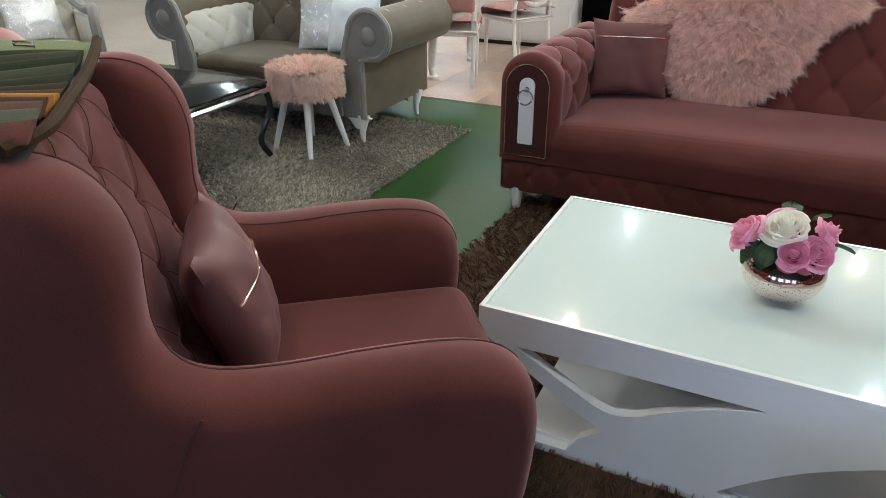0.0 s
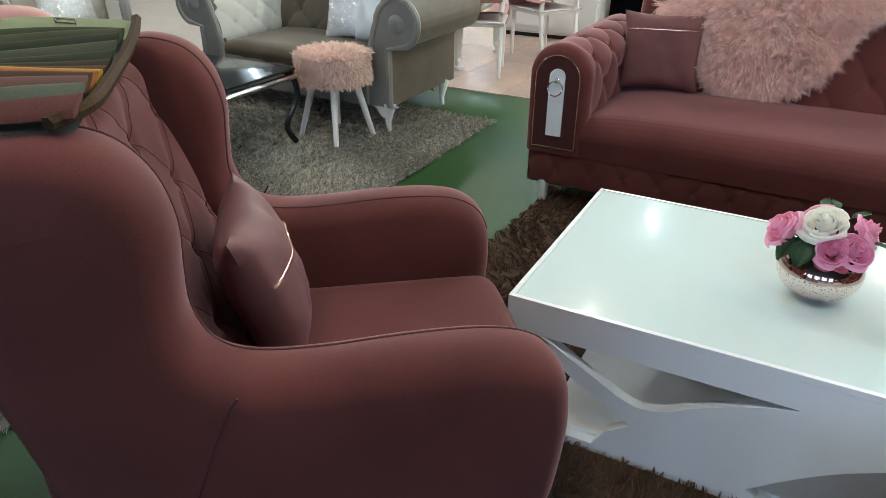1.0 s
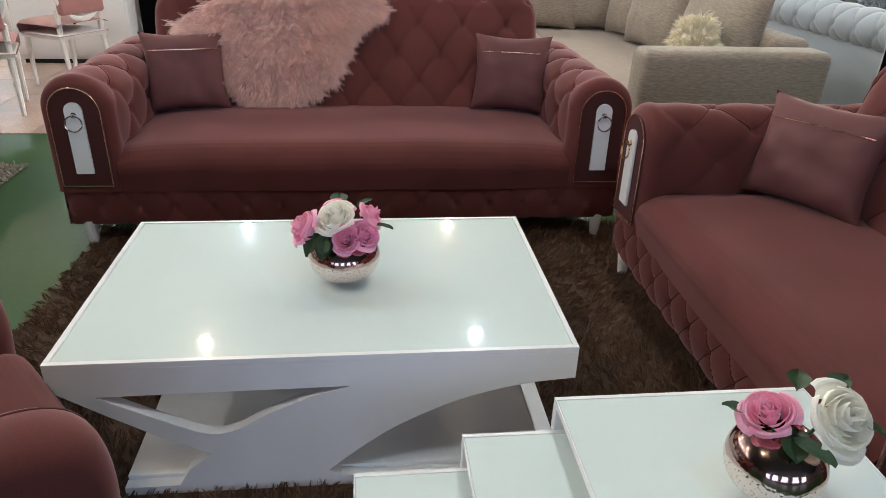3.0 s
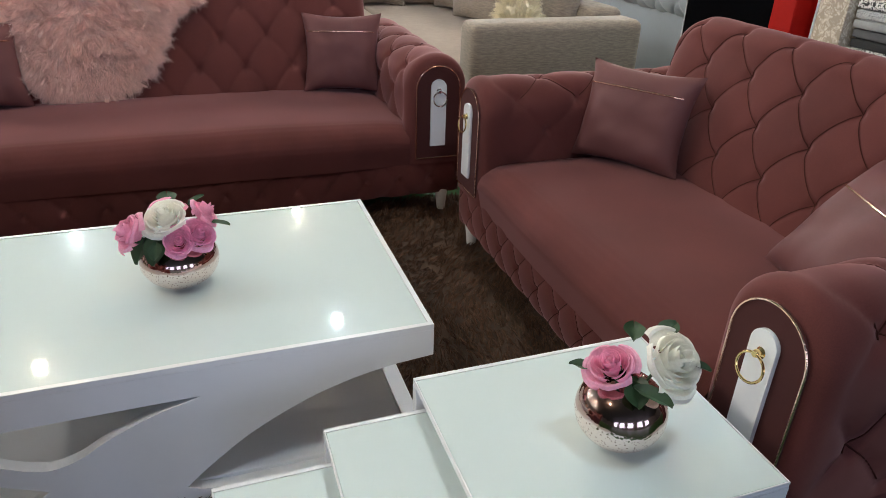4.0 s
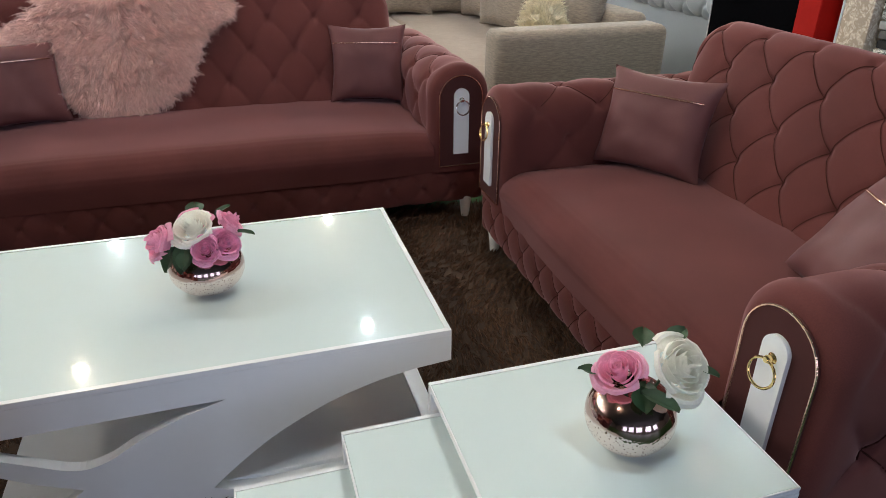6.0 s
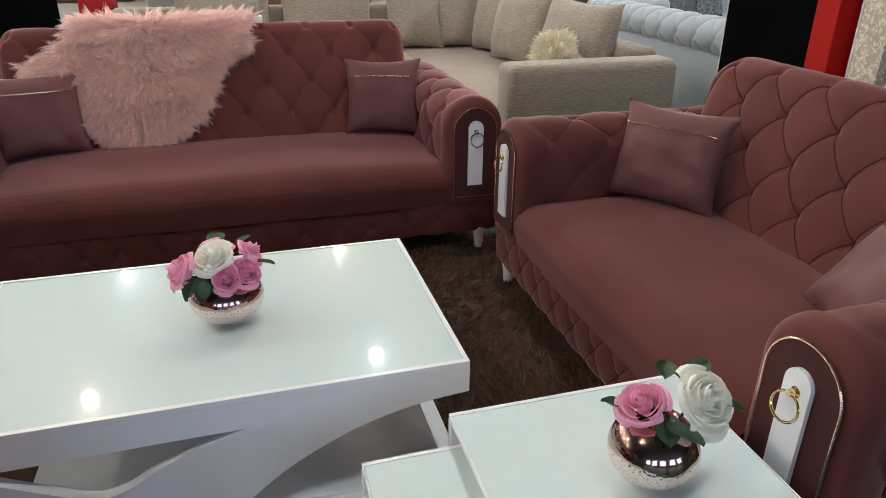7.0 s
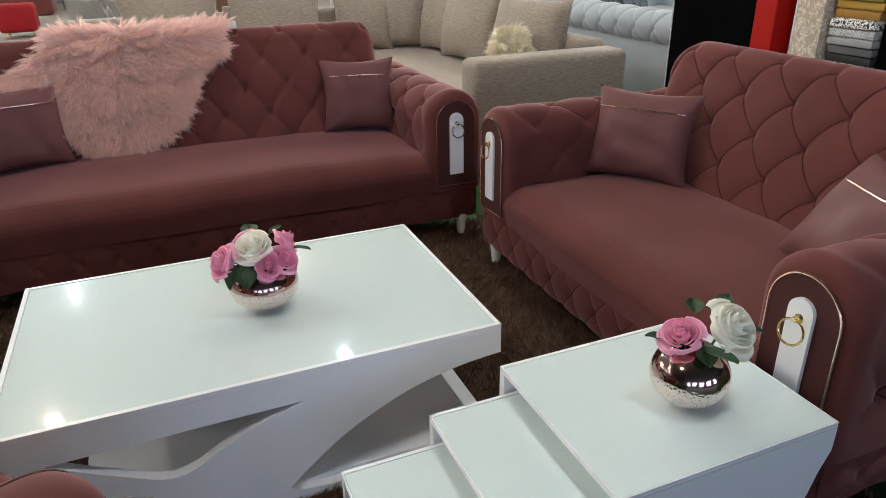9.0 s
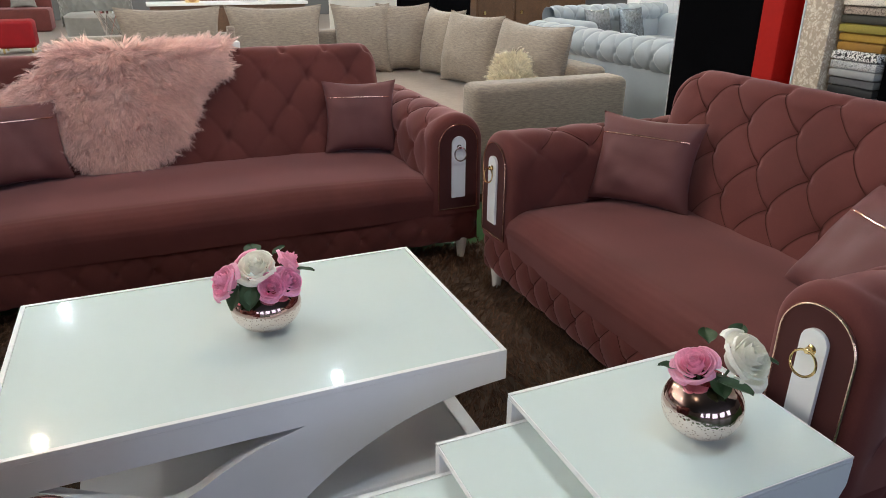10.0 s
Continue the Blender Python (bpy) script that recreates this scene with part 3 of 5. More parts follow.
def sofa(name, label, width, m, metal, soft):
    s = thing(name, label, "sofa", m, "mauve velvet sofa set")
    hw = width / 2
    inner = width - 2 * 0.275
    # plinth with a tufted front
    part("base", rbox(-hw + 0.02, hw - 0.02, 0.045 if soft else 0.02, 0.92, 0.115, 0.29, 0.02, 2), VELVET, s)

    def rail(u, v):
        x, z = (u - 0.5) * (width - 0.03), 0.11 + 0.175 * v
        bow = 0.014 * math.sin(math.pi * v) ** 0.5
        e = max(0, abs(x) - (hw - 0.06)) / 0.045
        e = min(e, 1.0)
        return (x, (0.020 if soft else 0.012) - bow + 0.02 * e * e - tuft(x, z - 0.19, 0.15, 0.19, 0.012 if soft else 0.008, 0.001, 0.03), z)
    part("tufted_rail", sheet(rail, int(width / 0.011), 22), VELVET, s)
    if not soft:
        for sign in (1, -1):
            for k in range(-12, 13):
                run = []
                for i in range(24):
                    z = 0.115 + 0.165 * i / 23
                    x = 0.15 * (k - sign * (z - 0.19) / 0.19)
                    if abs(x) < hw - 0.05:
                        run.append(Vector(rail(x / (width - 0.03) + 0.5, (z - 0.11) / 0.175)) + Vector((0, -0.003, 0)))
                if len(run) > 5:
                    # crease shade of the rail, drawn as a dark seam line
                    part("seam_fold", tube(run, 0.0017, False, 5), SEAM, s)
    for sx in (-1, 1):
        def flank(u, v):
            y, z = 0.022 + u * 0.888, 0.11 + 0.175 * v
            bow = 0.018 * math.sin(math.pi * v) ** 0.5
            return (sx * (hw - 0.018 + bow * min(1, u / 0.05) + min(1, u / 0.08) * tuft(y, z - 0.19, 0.15, 0.19, 0.008, 0.001, 0.03)), y, z)
        part("tufted_flank", sheet(flank, 70, 18), VELVET, s)
    part("seat", seat_block(inner + 0.03, -0.012, 0.72, 0.262, 0.452), VELVET, s)
    tufted_back(s, inner + (0.02 if soft else 0.08), VELVET, 0.222, 0.28, round_r=0.10 if soft else 0.17, depth=0.013 if soft else 0.010, crease=0.0012, seams=not soft, sag=0.0 if soft else 0.017, off=0.0 if soft else 0.104)
    for side in (-1, 1):
        sofa_arm(s, side, hw, metal)
    leg = None
    for lx in (-hw + 0.09, hw - 0.09):
        for ly in (0.05, 0.86):
            mm = pose(lx, ly, 0, 0, 0, 0)
            if leg is None:
                leg = part("leg", lathe([(0, 0.015), (0.019, 0.015), (0.023, 0.06), (0.031, 0.125), (0, 0.125)], 16), WHITE_LEG, s, "white tapered leg")
                foot = part("foot", lathe([(0, 0.0), (0.017, 0.0), (0.018, 0.0155), (0, 0.0155)], 12), BLACK_FOOT, s, "black foot cap")
                leg.matrix_basis = foot.matrix_basis = mm
            else:
                again(leg, mm)
                again(foot, mm)
    return s


SOFA = pose(0.67, 1.445, 0)
LOVE = pose(1.745, 0.270, 0, 0, 0, -90)
sofa("three_seat_sofa", "mauve-brown velvet tufted sofa with white arm plaques", 2.42, SOFA, CHROME, True)
sofa("two_seat_sofa", "mauve-brown velvet tufted loveseat with brass arm rings", 1.855, LOVE, BRASS, False)


# ---- cushions ----
def cushion(name, label, w, h, t, material, m, stripe=None, group="", seed=0, category="cushion", piping=None, crumple=0.010):
    """A stuffed square cushion that stands on its lower edge, its face towards -y."""
    c = thing(name, label, category, m, group)

    def bag(sgn):
        def fn(u, v):
            a, b = 2 * u - 1, 2 * v - 1
            pull = 1 - 0.12 * (1 - b * b) * abs(a) ** 4
            lift = 1 - 0.11 * (1 - a * a) * abs(b) ** 4
            x, z = a * w / 2 * pull, (b * lift + 1) * h / 2
            d = (max(0, 1 - abs(a) ** 2.6) * max(0, 1 - abs(b) ** 2.6)) ** 0.55
            f = noise.noise((a * 2.2 + seed, b * 2.2, seed * 1.7 + sgn)) * crumple * d * 2
            ray = 0.004 * math.sin(9 * math.atan2(b, a) + seed) * d * (a * a + b * b)
            return (x, sgn * (t / 2 * d + f * 0.6 + ray), z)
        return fn
    front = sheet(bag(-1), 30, 30)
    rear = sheet(bag(1), 30, 30)
    me = bpy.data.meshes.new("tmp")
    rear.to_mesh(me)
    rear.free()
    front.from_mesh(me)
    bpy.data.meshes.remove(me)
    bmesh.ops.remove_doubles(front, verts=front.verts, dist=0.0005)
    part("cover", front, material, c)
    if stripe:
        fn = bag(-1)
        pts = [Vector(fn(0.05 + 0.86 * k / 40, stripe)) + Vector((0, -0.002, 0)) for k in range(41)]
        part("gold_stripe", tube(pts, 0.0030, False, 6), GOLD, c, "sparkling rose gold stripe")
    if piping:
        fn = bag(-1)
        loop = [(k / 24, 0) for k in range(24)] + [(1, k / 24) for k in range(24)] + [(1 - k / 24, 1) for k in range(24)] + [(0, 1 - k / 24) for k in range(24)]
        part("piping", tube([fn(*p) for p in loop], 0.0035, True, 6), piping, c)
    return c


def on_sofa(m, x, y, z, tilt, turn, roll=0):
    return m @ pose(x, y, z, -tilt, roll, turn)


PG = "mauve scatter cushions"
PL = "mauve satin scatter cushion with a rose gold stripe"
cushion("scatter_cushion", PL + " on the sofa", 0.385, 0.37, 0.13, PILLOW, on_sofa(SOFA, -0.77, 0.57, 0.455, 15, 12), 0.76, PG, 1)
cushion("scatter_cushion", PL + " on the sofa", 0.385, 0.375, 0.13, PILLOW, on_sofa(SOFA, 0.775, 0.57, 0.455, 14, -14), 0.76, PG, 2)
cushion("scatter_cushion", PL + " on the loveseat", 0.44, 0.375, 0.14, PILLOW, on_sofa(LOVE, -0.48, 0.49, 0.455, 18, 31), 0.76, PG, 3)
cushion("scatter_cushion", PL + "", 0.41, 0.40, 0.14, PILLOW, on_sofa(LOVE, 0.465, 0.42, 0.455, 38, -20, 1), 0.70, PG, 4)


# ---- pink fur throw over the sofa back ----
def fur_throw():
    th = thing("fur_throw", "dusty pink long-haired sheepskin throw over the sofa back", "throw", SOFA)
    zs, top, y0, y1, rr = 0.43, 0.985, 0.64, 0.775, 0.075
    slope = math.hypot(y1 - y0, top - rr - zs)
    dy, dz = (y1 - y0) / slope, (top - rr - zs) / slope

    def lie(x, s, up=0.02):
        """The place and normal on the padded back, s metres up from the seat."""
        if s < slope:
            p, n = Vector((x, y0 + dy * s, zs + dz * s)), Vector((0, -dz, dy))
        else:
            a = min((s - slope) / rr, math.pi)
            n = Vector((0, -math.cos(a), math.sin(a)))
            p = Vector((x, y1 + rr, top - rr)) + n * rr
        return p + n * up, n
    cx, cs = -0.34, 0.36
    rim = [(-0.52, 0.65), (-0.33, 0.68), (-0.09, 0.68), (0.12, 0.68), (0.17, 0.60), (0.15, 0.49), (0.04, 0.43), (-0.03, 0.31), (-0.07, 0.22), (-0.12, 0.15), (-0.20, 0.10), (-0.28, 0.05), (-0.40, 0.02),
           (-0.53, 0.07), (-0.585, 0.15), (-0.615, 0.26), (-0.64, 0.36), (-0.73, 0.37), (-0.81, 0.375), (-0.80, 0.42), (-0.69, 0.46), (-0.60, 0.57)]

    def place(u, v):
        t = u * len(rim)
        i = int(t) % len(rim)
        f = t - int(t)
        (ax, ay), (bx, by) = rim[i], rim[(i + 1) % len(rim)]
        wob = 1 + 0.03 * math.sin(23 * u * math.tau)
        return cx + ((ax + (bx - ax) * f) - cx) * v * wob, max(0.02, cs + ((ay + (by - ay) * f) - cs) * v * wob)
    bm = sheet(lambda u, v: lie(*place(u, 0.02 + 0.98 * v), 0.022 + 0.006 * math.sin(9 * u * math.tau) * v)[0], 48, 12, closed_u=True)
    part("hide", bm, FUR_PINK_BASE, th)
    rng = np.random.default_rng(11)
    pts, nrm, flow = [], [], []
    for _ in range(7600):
        u, v = rng.random(), math.sqrt(rng.random())
        x, s = place(u, v)
        p, n = lie(x, s, 0.02)
        a = math.atan2(s - cs, x - cx)
        f = Vector((math.cos(a) * 0.6 + 0.25 * noise.noise((x * 5, s * 5, 2)), 0, math.sin(a) * 0.35 - 0.6))
        f -= n * f.dot(n)
        pts.append(p), nrm.append(n), flow.append(f.normalized())
    roots, tips = clumps(pts, nrm, flow, 22, 0.011, 0.064, 0.74, rng)
    strands("fur", roots, tips, 0.0011, FUR_PINK, th, bend=np.array([0, -0.06, 0.06]))


fur_throw()


# ---- white coffee table ----
def curve(pts, n=6):
    """Smooth points through a short open list (Catmull-Rom)."""
    p = [pts[0], *pts, pts[-1]]
    out = []
    for i in range(1, len(p) - 2):
        for k in range(n):
            t = k / n
            out.append(tuple(0.5 * (2 * p[i][c] + (p[i + 1][c] - p[i - 1][c]) * t + (2 * p[i - 1][c] - 5 * p[i][c] + 4 * p[i + 1][c] - p[i + 2][c]) * t * t
                                    + (3 * p[i][c] - p[i - 1][c] - 3 * p[i + 1][c] + p[i + 2][c]) * t ** 3) for c in range(len(pts[0]))))
    return out + [tuple(pts[-1])]


CT_W, CT_D, CT_H = 1.247, 0.793, 0.413


def swoosh_panel(w, top, mirror=False):
    """The outline and opening of the cut-out side panel, as x, z."""
    band = top - 0.075
    f = lambda pts: [(x * k, max(0, z - 0.012)) for x, z in pts]
    k = w / 1.247
    out = [(0, top), (w, top), (w, band)]
    out += f(curve([(1.15, 0.318), (1.05, 0.300), (0.93, 0.262), (0.80, 0.197), (0.70, 0.125), (0.628, 0.062)]))
    out += f([(0.66, 0.046), (0.74, 0.036), (1.243, 0.036), (1.243, 0.0), (0.12, 0.0), (0.12, 0.036), (0.255, 0.038), (0.285, 0.09), (0.345, 0.137)])
    out += f([(0.25, 0.183), (0.12, 0.265), (0, 0.345)])
    hole = f([(0.10, 0.322), (0.40, 0.325), *curve([(0.69, 0.327), (0.58, 0.293), (0.48, 0.247), (0.42, 0.212), (0.36, 0.197), (0.31, 0.21)], 5), (0.20, 0.267)])
    if mirror:
        out, hole = [(w - x, z) for x, z in out], [(w - x, z) for x, z in hole]
    return out, hole


def coffee_table():
    t = thing("coffee_table", "white lacquered coffee table with pale mint glass top and cut-out sides", "table", pose(0, 0, 0.012))
    h = CT_H - 0.012
    out, hole = swoosh_panel(CT_W, h - 0.012)
    part("front_panel", slab(out, 0.0, 0.03, holes=[hole]), WHITE_LACQUER, t, smooth=False)
    out, hole = swoosh_panel(CT_W, h - 0.012, True)
    part("back_panel", slab(out, CT_D - 0.03, CT_D, holes=[hole]), WHITE_LACQUER, t, smooth=False)
    part("top_board", rbox(0.0135, CT_W - 0.0135, 0.0135, CT_D - 0.0135, h - 0.012, h - 0.004, 0), WHITE_LACQUER, t, smooth=False)
    for x0 in (0.0, CT_W - 0.025):
        part("side_apron", rbox(x0, x0 + 0.025, 0.03, CT_D - 0.03, h - 0.085, h - 0.0125, 0.0015, 1), WHITE_LACQUER, t, smooth=False)
    part("base_edge", rbox(1.195, 1.243, 0.032, CT_D - 0.032, 0.0365, 0.046, 0.002, 1), WHITE_LACQUER, t, smooth=False)
    part("base_board", rbox(0.12, 1.243, 0.031, CT_D - 0.031, 0.0, 0.036, 0.002, 1), WHITE_LACQUER, t, smooth=False)
    part("inner_board", rbox(0.40, 0.85, CT_D / 2 - 0.012, CT_D / 2 + 0.012, 0.036, h - 0.0125, 0.002, 1), WHITE_LACQUER, t, smooth=False)
    part("glass_top", rbox(0.0135, CT_W - 0.0135, 0.0135, CT_D - 0.0135, h - 0.0035, h + 0.0015, 0.001, 1), GLASS_TOP, t, "pale mint painted glass", smooth=False)
    for x0, x1, y0, y1 in ((0, CT_W, 0, 0.013), (0, CT_W, CT_D - 0.013, CT_D), (0, 0.013, 0.0132, CT_D - 0.0132), (CT_W - 0.013, CT_W, 0.0132, CT_D - 0.0132)):
        part("rim", rbox(x0, x1, y0, y1, h - 0.0119, h + 0.004, 0.0006, 1), WHITE_LACQUER, t, smooth=False)


coffee_table()


def nest_table(label, x0, x1, y0, y1, top):
    t = thing("nest_table", label, "table", pose(x0, y0, 0.012), "nest of three side tables")
    w, d, h = x1 - x0, y1 - y0, top - 0.012
    for ya, mir in ((0.0, True), (d - 0.022, False)):
        k = [(0, 0), (0, h - 0.0125), (w, h - 0.0125), (w, h - 0.07)]
        k += [(w - 0.02 - (w - 0.10) * (1 - math.cos(a)), (h - 0.07) * (1 - math.sin(a)) + 0.03 * math.sin(a)) for a in (i * math.pi / 20 for i in range(1, 11))]
        k += [(w * 0.9, 0.03), (w * 0.9, 0)]
        part("side_panel", slab(k, ya, ya + 0.022), WHITE_LACQUER, t, smooth=False)
    part("top_board", rbox(0, w, 0, d, h - 0.0125, h - 0.004, 0.0015, 1), WHITE_LACQUER, t, smooth=False)
    part("rear_panel", rbox(w - 0.02, w, 0.0225, d - 0.0225, h - 0.07, h - 0.0127, 0.0015, 1), WHITE_LACQUER, t, smooth=False)
    part("glass_top", rbox(0.0035, w - 0.0035, 0.0035, d - 0.0105, h - 0.0035, h + 0.0012, 0.001, 1), GLASS_TOP, t, "pale mint painted glass", smooth=False)
    for xa, xb, ya, yb in ((0, w, 0, 0.003), (0, w, d - 0.010, d), (0, 0.003, 0.0032, d - 0.0102), (w - 0.003, w, 0.0032, d - 0.0102)):
        part("rim", rbox(xa, xb, ya, yb, h - 0.004, h + 0.002, 0.0006, 1), WHITE_LACQUER, t, smooth=False)


nest_table("largest white nesting side table with mint glass top", 1.117, 1.663, -0.712, -0.246, 0.465)
nest_table("middle white nesting side table, half pulled out", 0.922, 1.42, -0.677, -0.281, 0.409)
nest_table("smallest white nesting side table, pulled out lowest", 0.703, 1.15, -0.642, -0.318, 0.355)


# ---- vases with roses ----
def rose(parent, name, material, R, seed, m, petals=19):
    """A full rose: a bud with separate curled petals round it."""
    rng = random.Random(seed)
    bud = part("rose", lathe([(0, -R * 0.2), (R * 0.30, -R * 0.1), (R * 0.34, R * 0.22), (R * 0.27, R * 0.46), (R * 0.15, R * 0.60), (R * 0.05, R * 0.62), (0, R * 0.58)], 12), material, parent, name)
    bud.matrix_basis = m
    for i in range(petals):
        t = i / (petals - 1)
        ang = i * 2.399 + rng.uniform(-0.55, 0.55)
        open_ = 0.16 + 0.86 * t ** 0.9
        hgt = R * (0.98 - 0.30 * t) * rng.uniform(0.88, 1.10)
        wide = 1.30 - 0.45 * t
        low = -R * 0.30 * t
        bm = bmesh.new()
        rows = []
        for b in range(7):
            f = b / 6
            belly = 0.62 + 0.38 * math.sin(min(1, f * 1.25) * math.pi / 2)
            lip = max(0, f - 0.62) / 0.38
            rad = R * open_ * belly * (1 - 0.16 * (1 - t) * lip + 0.22 * t * t * lip)
            z = low + hgt * math.sin(f * math.pi / 2) ** 0.9 - R * (0.05 + 0.20 * t) * lip * lip
            span = wide * (0.55 + 0.45 * math.sin(math.pi * (0.15 + 0.68 * f)))
            row = []
            for a in range(7):
                g = a / 6 * 2 - 1
                aa = ang + g * span
                rr = rad * (1 - 0.04 * g * g) + R * 0.02 * lip * math.sin(5 * g + i)
                row.append(bm.verts.new((rr * math.cos(aa), rr * math.sin(aa), z - R * 0.13 * g * g * f + R * 0.025 * lip * math.sin(4 * g + i * 2))))
            rows.append(row)
        for b in range(6):
            for a in range(6):
                bm.faces.new((rows[b][a], rows[b][a + 1], rows[b + 1][a + 1], rows[b + 1][a]))
        part("petal", bm, material, bud)


def leaf_mesh(L, W):
    def fn(u, v):
        y = (v - 0.5) * 2
        w = W * math.sin(math.pi * min(1, u * 0.97 + 0.015)) ** 0.8
        return (u * L, y * w / 2, 0.18 * W * abs(y) + 0.25 * L * u * (1 - u) + 0.02 * L * math.sin(9 * u) * y)
    return sheet(fn, 9, 6)


def vase(label, m, R, tall, lift, blooms, leaves):
    v = thing("vase", label, "vase", m)
    prof = []
    for k in range(19):
        a = -math.pi / 2 + 0.18 + (math.pi / 2 + 0.85) * k / 18
        prof.append((R * math.cos(a), R * tall * (1 + math.sin(a)) * 0.98 + 0.001))
    rim_r, rim_z = prof[-1]
    prof = [(0, 0.001 + prof[0][1] - 0.001)] + prof + [(rim_r - 0.004, rim_z + 0.002), (rim_r - 0.008, rim_z - 0.004), (rim_r - 0.004, rim_z - 0.03), (0, rim_z - 0.045)]
    z0 = prof[0][1]
    part("bowl", lathe([(r, z - z0) for r, z in prof], 48), VASE_MIRROR, v, "rose-tinted mirrored glass bowl")
    for name, material, r, p, tilt, turn, seed in blooms:
        p = (p[0], p[1], p[2] + lift)
        rose(v, name, material, r, seed, Matrix.Translation(p) @ pose(0, 0, 0, 0, 0, turn) @ pose(0, 0, 0, 0, tilt, 0))
        part("stem", tube([(p[0] * 0.2, p[1] * 0.2, rim_z - 0.05), (p[0] * 0.7, p[1] * 0.7, (p[2] + rim_z) / 2), (p[0], p[1], p[2] + 0.005)], 0.003, False, 6), LEAF, v)
    for p, L, W, turn, tilt in leaves:
        p = (p[0], p[1], p[2] + lift)
        lf = part("leaf", leaf_mesh(L, W), LEAF, v, "dark green leaf")
        lf.matrix_basis = Matrix.Translation(p) @ pose(0, 0, 0, 0, 0, turn) @ pose(0, 0, 0, 0, tilt, 0)
    return v


P, W_, M_ = "soft pink silk rose", "cream white silk rose", "mauve pink silk rose"
vase("round mirrored vase of pink and cream roses on the coffee table", pose(0.672, 0.378, CT_H + 0.0015, 0, 0, -10), 0.099, 0.80, 0.036, [
    (P, ROSE_PINK, 0.050, (-0.090, -0.034, 0.130), 58, 205, 1), (W_, ROSE_WHITE, 0.055, (-0.012, -0.020, 0.156), 26, 255, 2),
    (M_, ROSE_MAUVE, 0.037, (0.022, -0.072, 0.122), 52, 278, 3), (M_, ROSE_MAUVE, 0.041, (0.062, -0.044, 0.122), 44, 320, 4),
    (P, ROSE_PINK, 0.040, (0.066, 0.02, 0.150), 50, 10, 5), (P, ROSE_PINK, 0.046, (-0.03, 0.07, 0.14), 50, 110, 6)],
    [((-0.02, -0.055, 0.14), 0.085, 0.06, 245, 58), ((-0.06, -0.05, 0.125), 0.07, 0.05, 225, 62), ((-0.02, 0.045, 0.165), 0.060, 0.050, 100, -12), ((0.03, 0.05, 0.165), 0.055, 0.025, 50, -8),
     ((0.085, -0.01, 0.14), 0.06, 0.025, -20, 0), ((-0.03, -0.075, 0.125), 0.05, 0.035, 265, 45), ((-0.045, -0.045, 0.13), 0.06, 0.05, 240, 70)])
vase("round mirrored vase of two roses on the nest table", pose(1.424, -0.526, 0.4665, 0, 0, -22), 0.083, 0.90, 0.014, [
    (P, ROSE_PINK, 0.044, (-0.030, -0.005, 0.152), 30, 225, 7), (W_, ROSE_WHITE, 0.059, (0.066, 0.005, 0.160), 44, 310, 8)],
    [((0.0, -0.045, 0.140), 0.07, 0.04, 330, 8), ((-0.06, 0.0, 0.140), 0.045, 0.028, 175, -10), ((0.06, 0.045, 0.185), 0.045, 0.04, 40, -20),
     ((0.10, 0.0, 0.165), 0.045, 0.03, 0, 20), ((0.0, -0.03, 0.140), 0.05, 0.045, 280, 25), ((0.02, 0.0, 0.125), 0.055, 0.045, 250, 0), ((0.015, 0.05, 0.17), 0.05, 0.04, 80, -10)])


# ---- wing armchair ----
CHAIR = pose(0.05, -0.07, 0, 0, 0, 127.7)


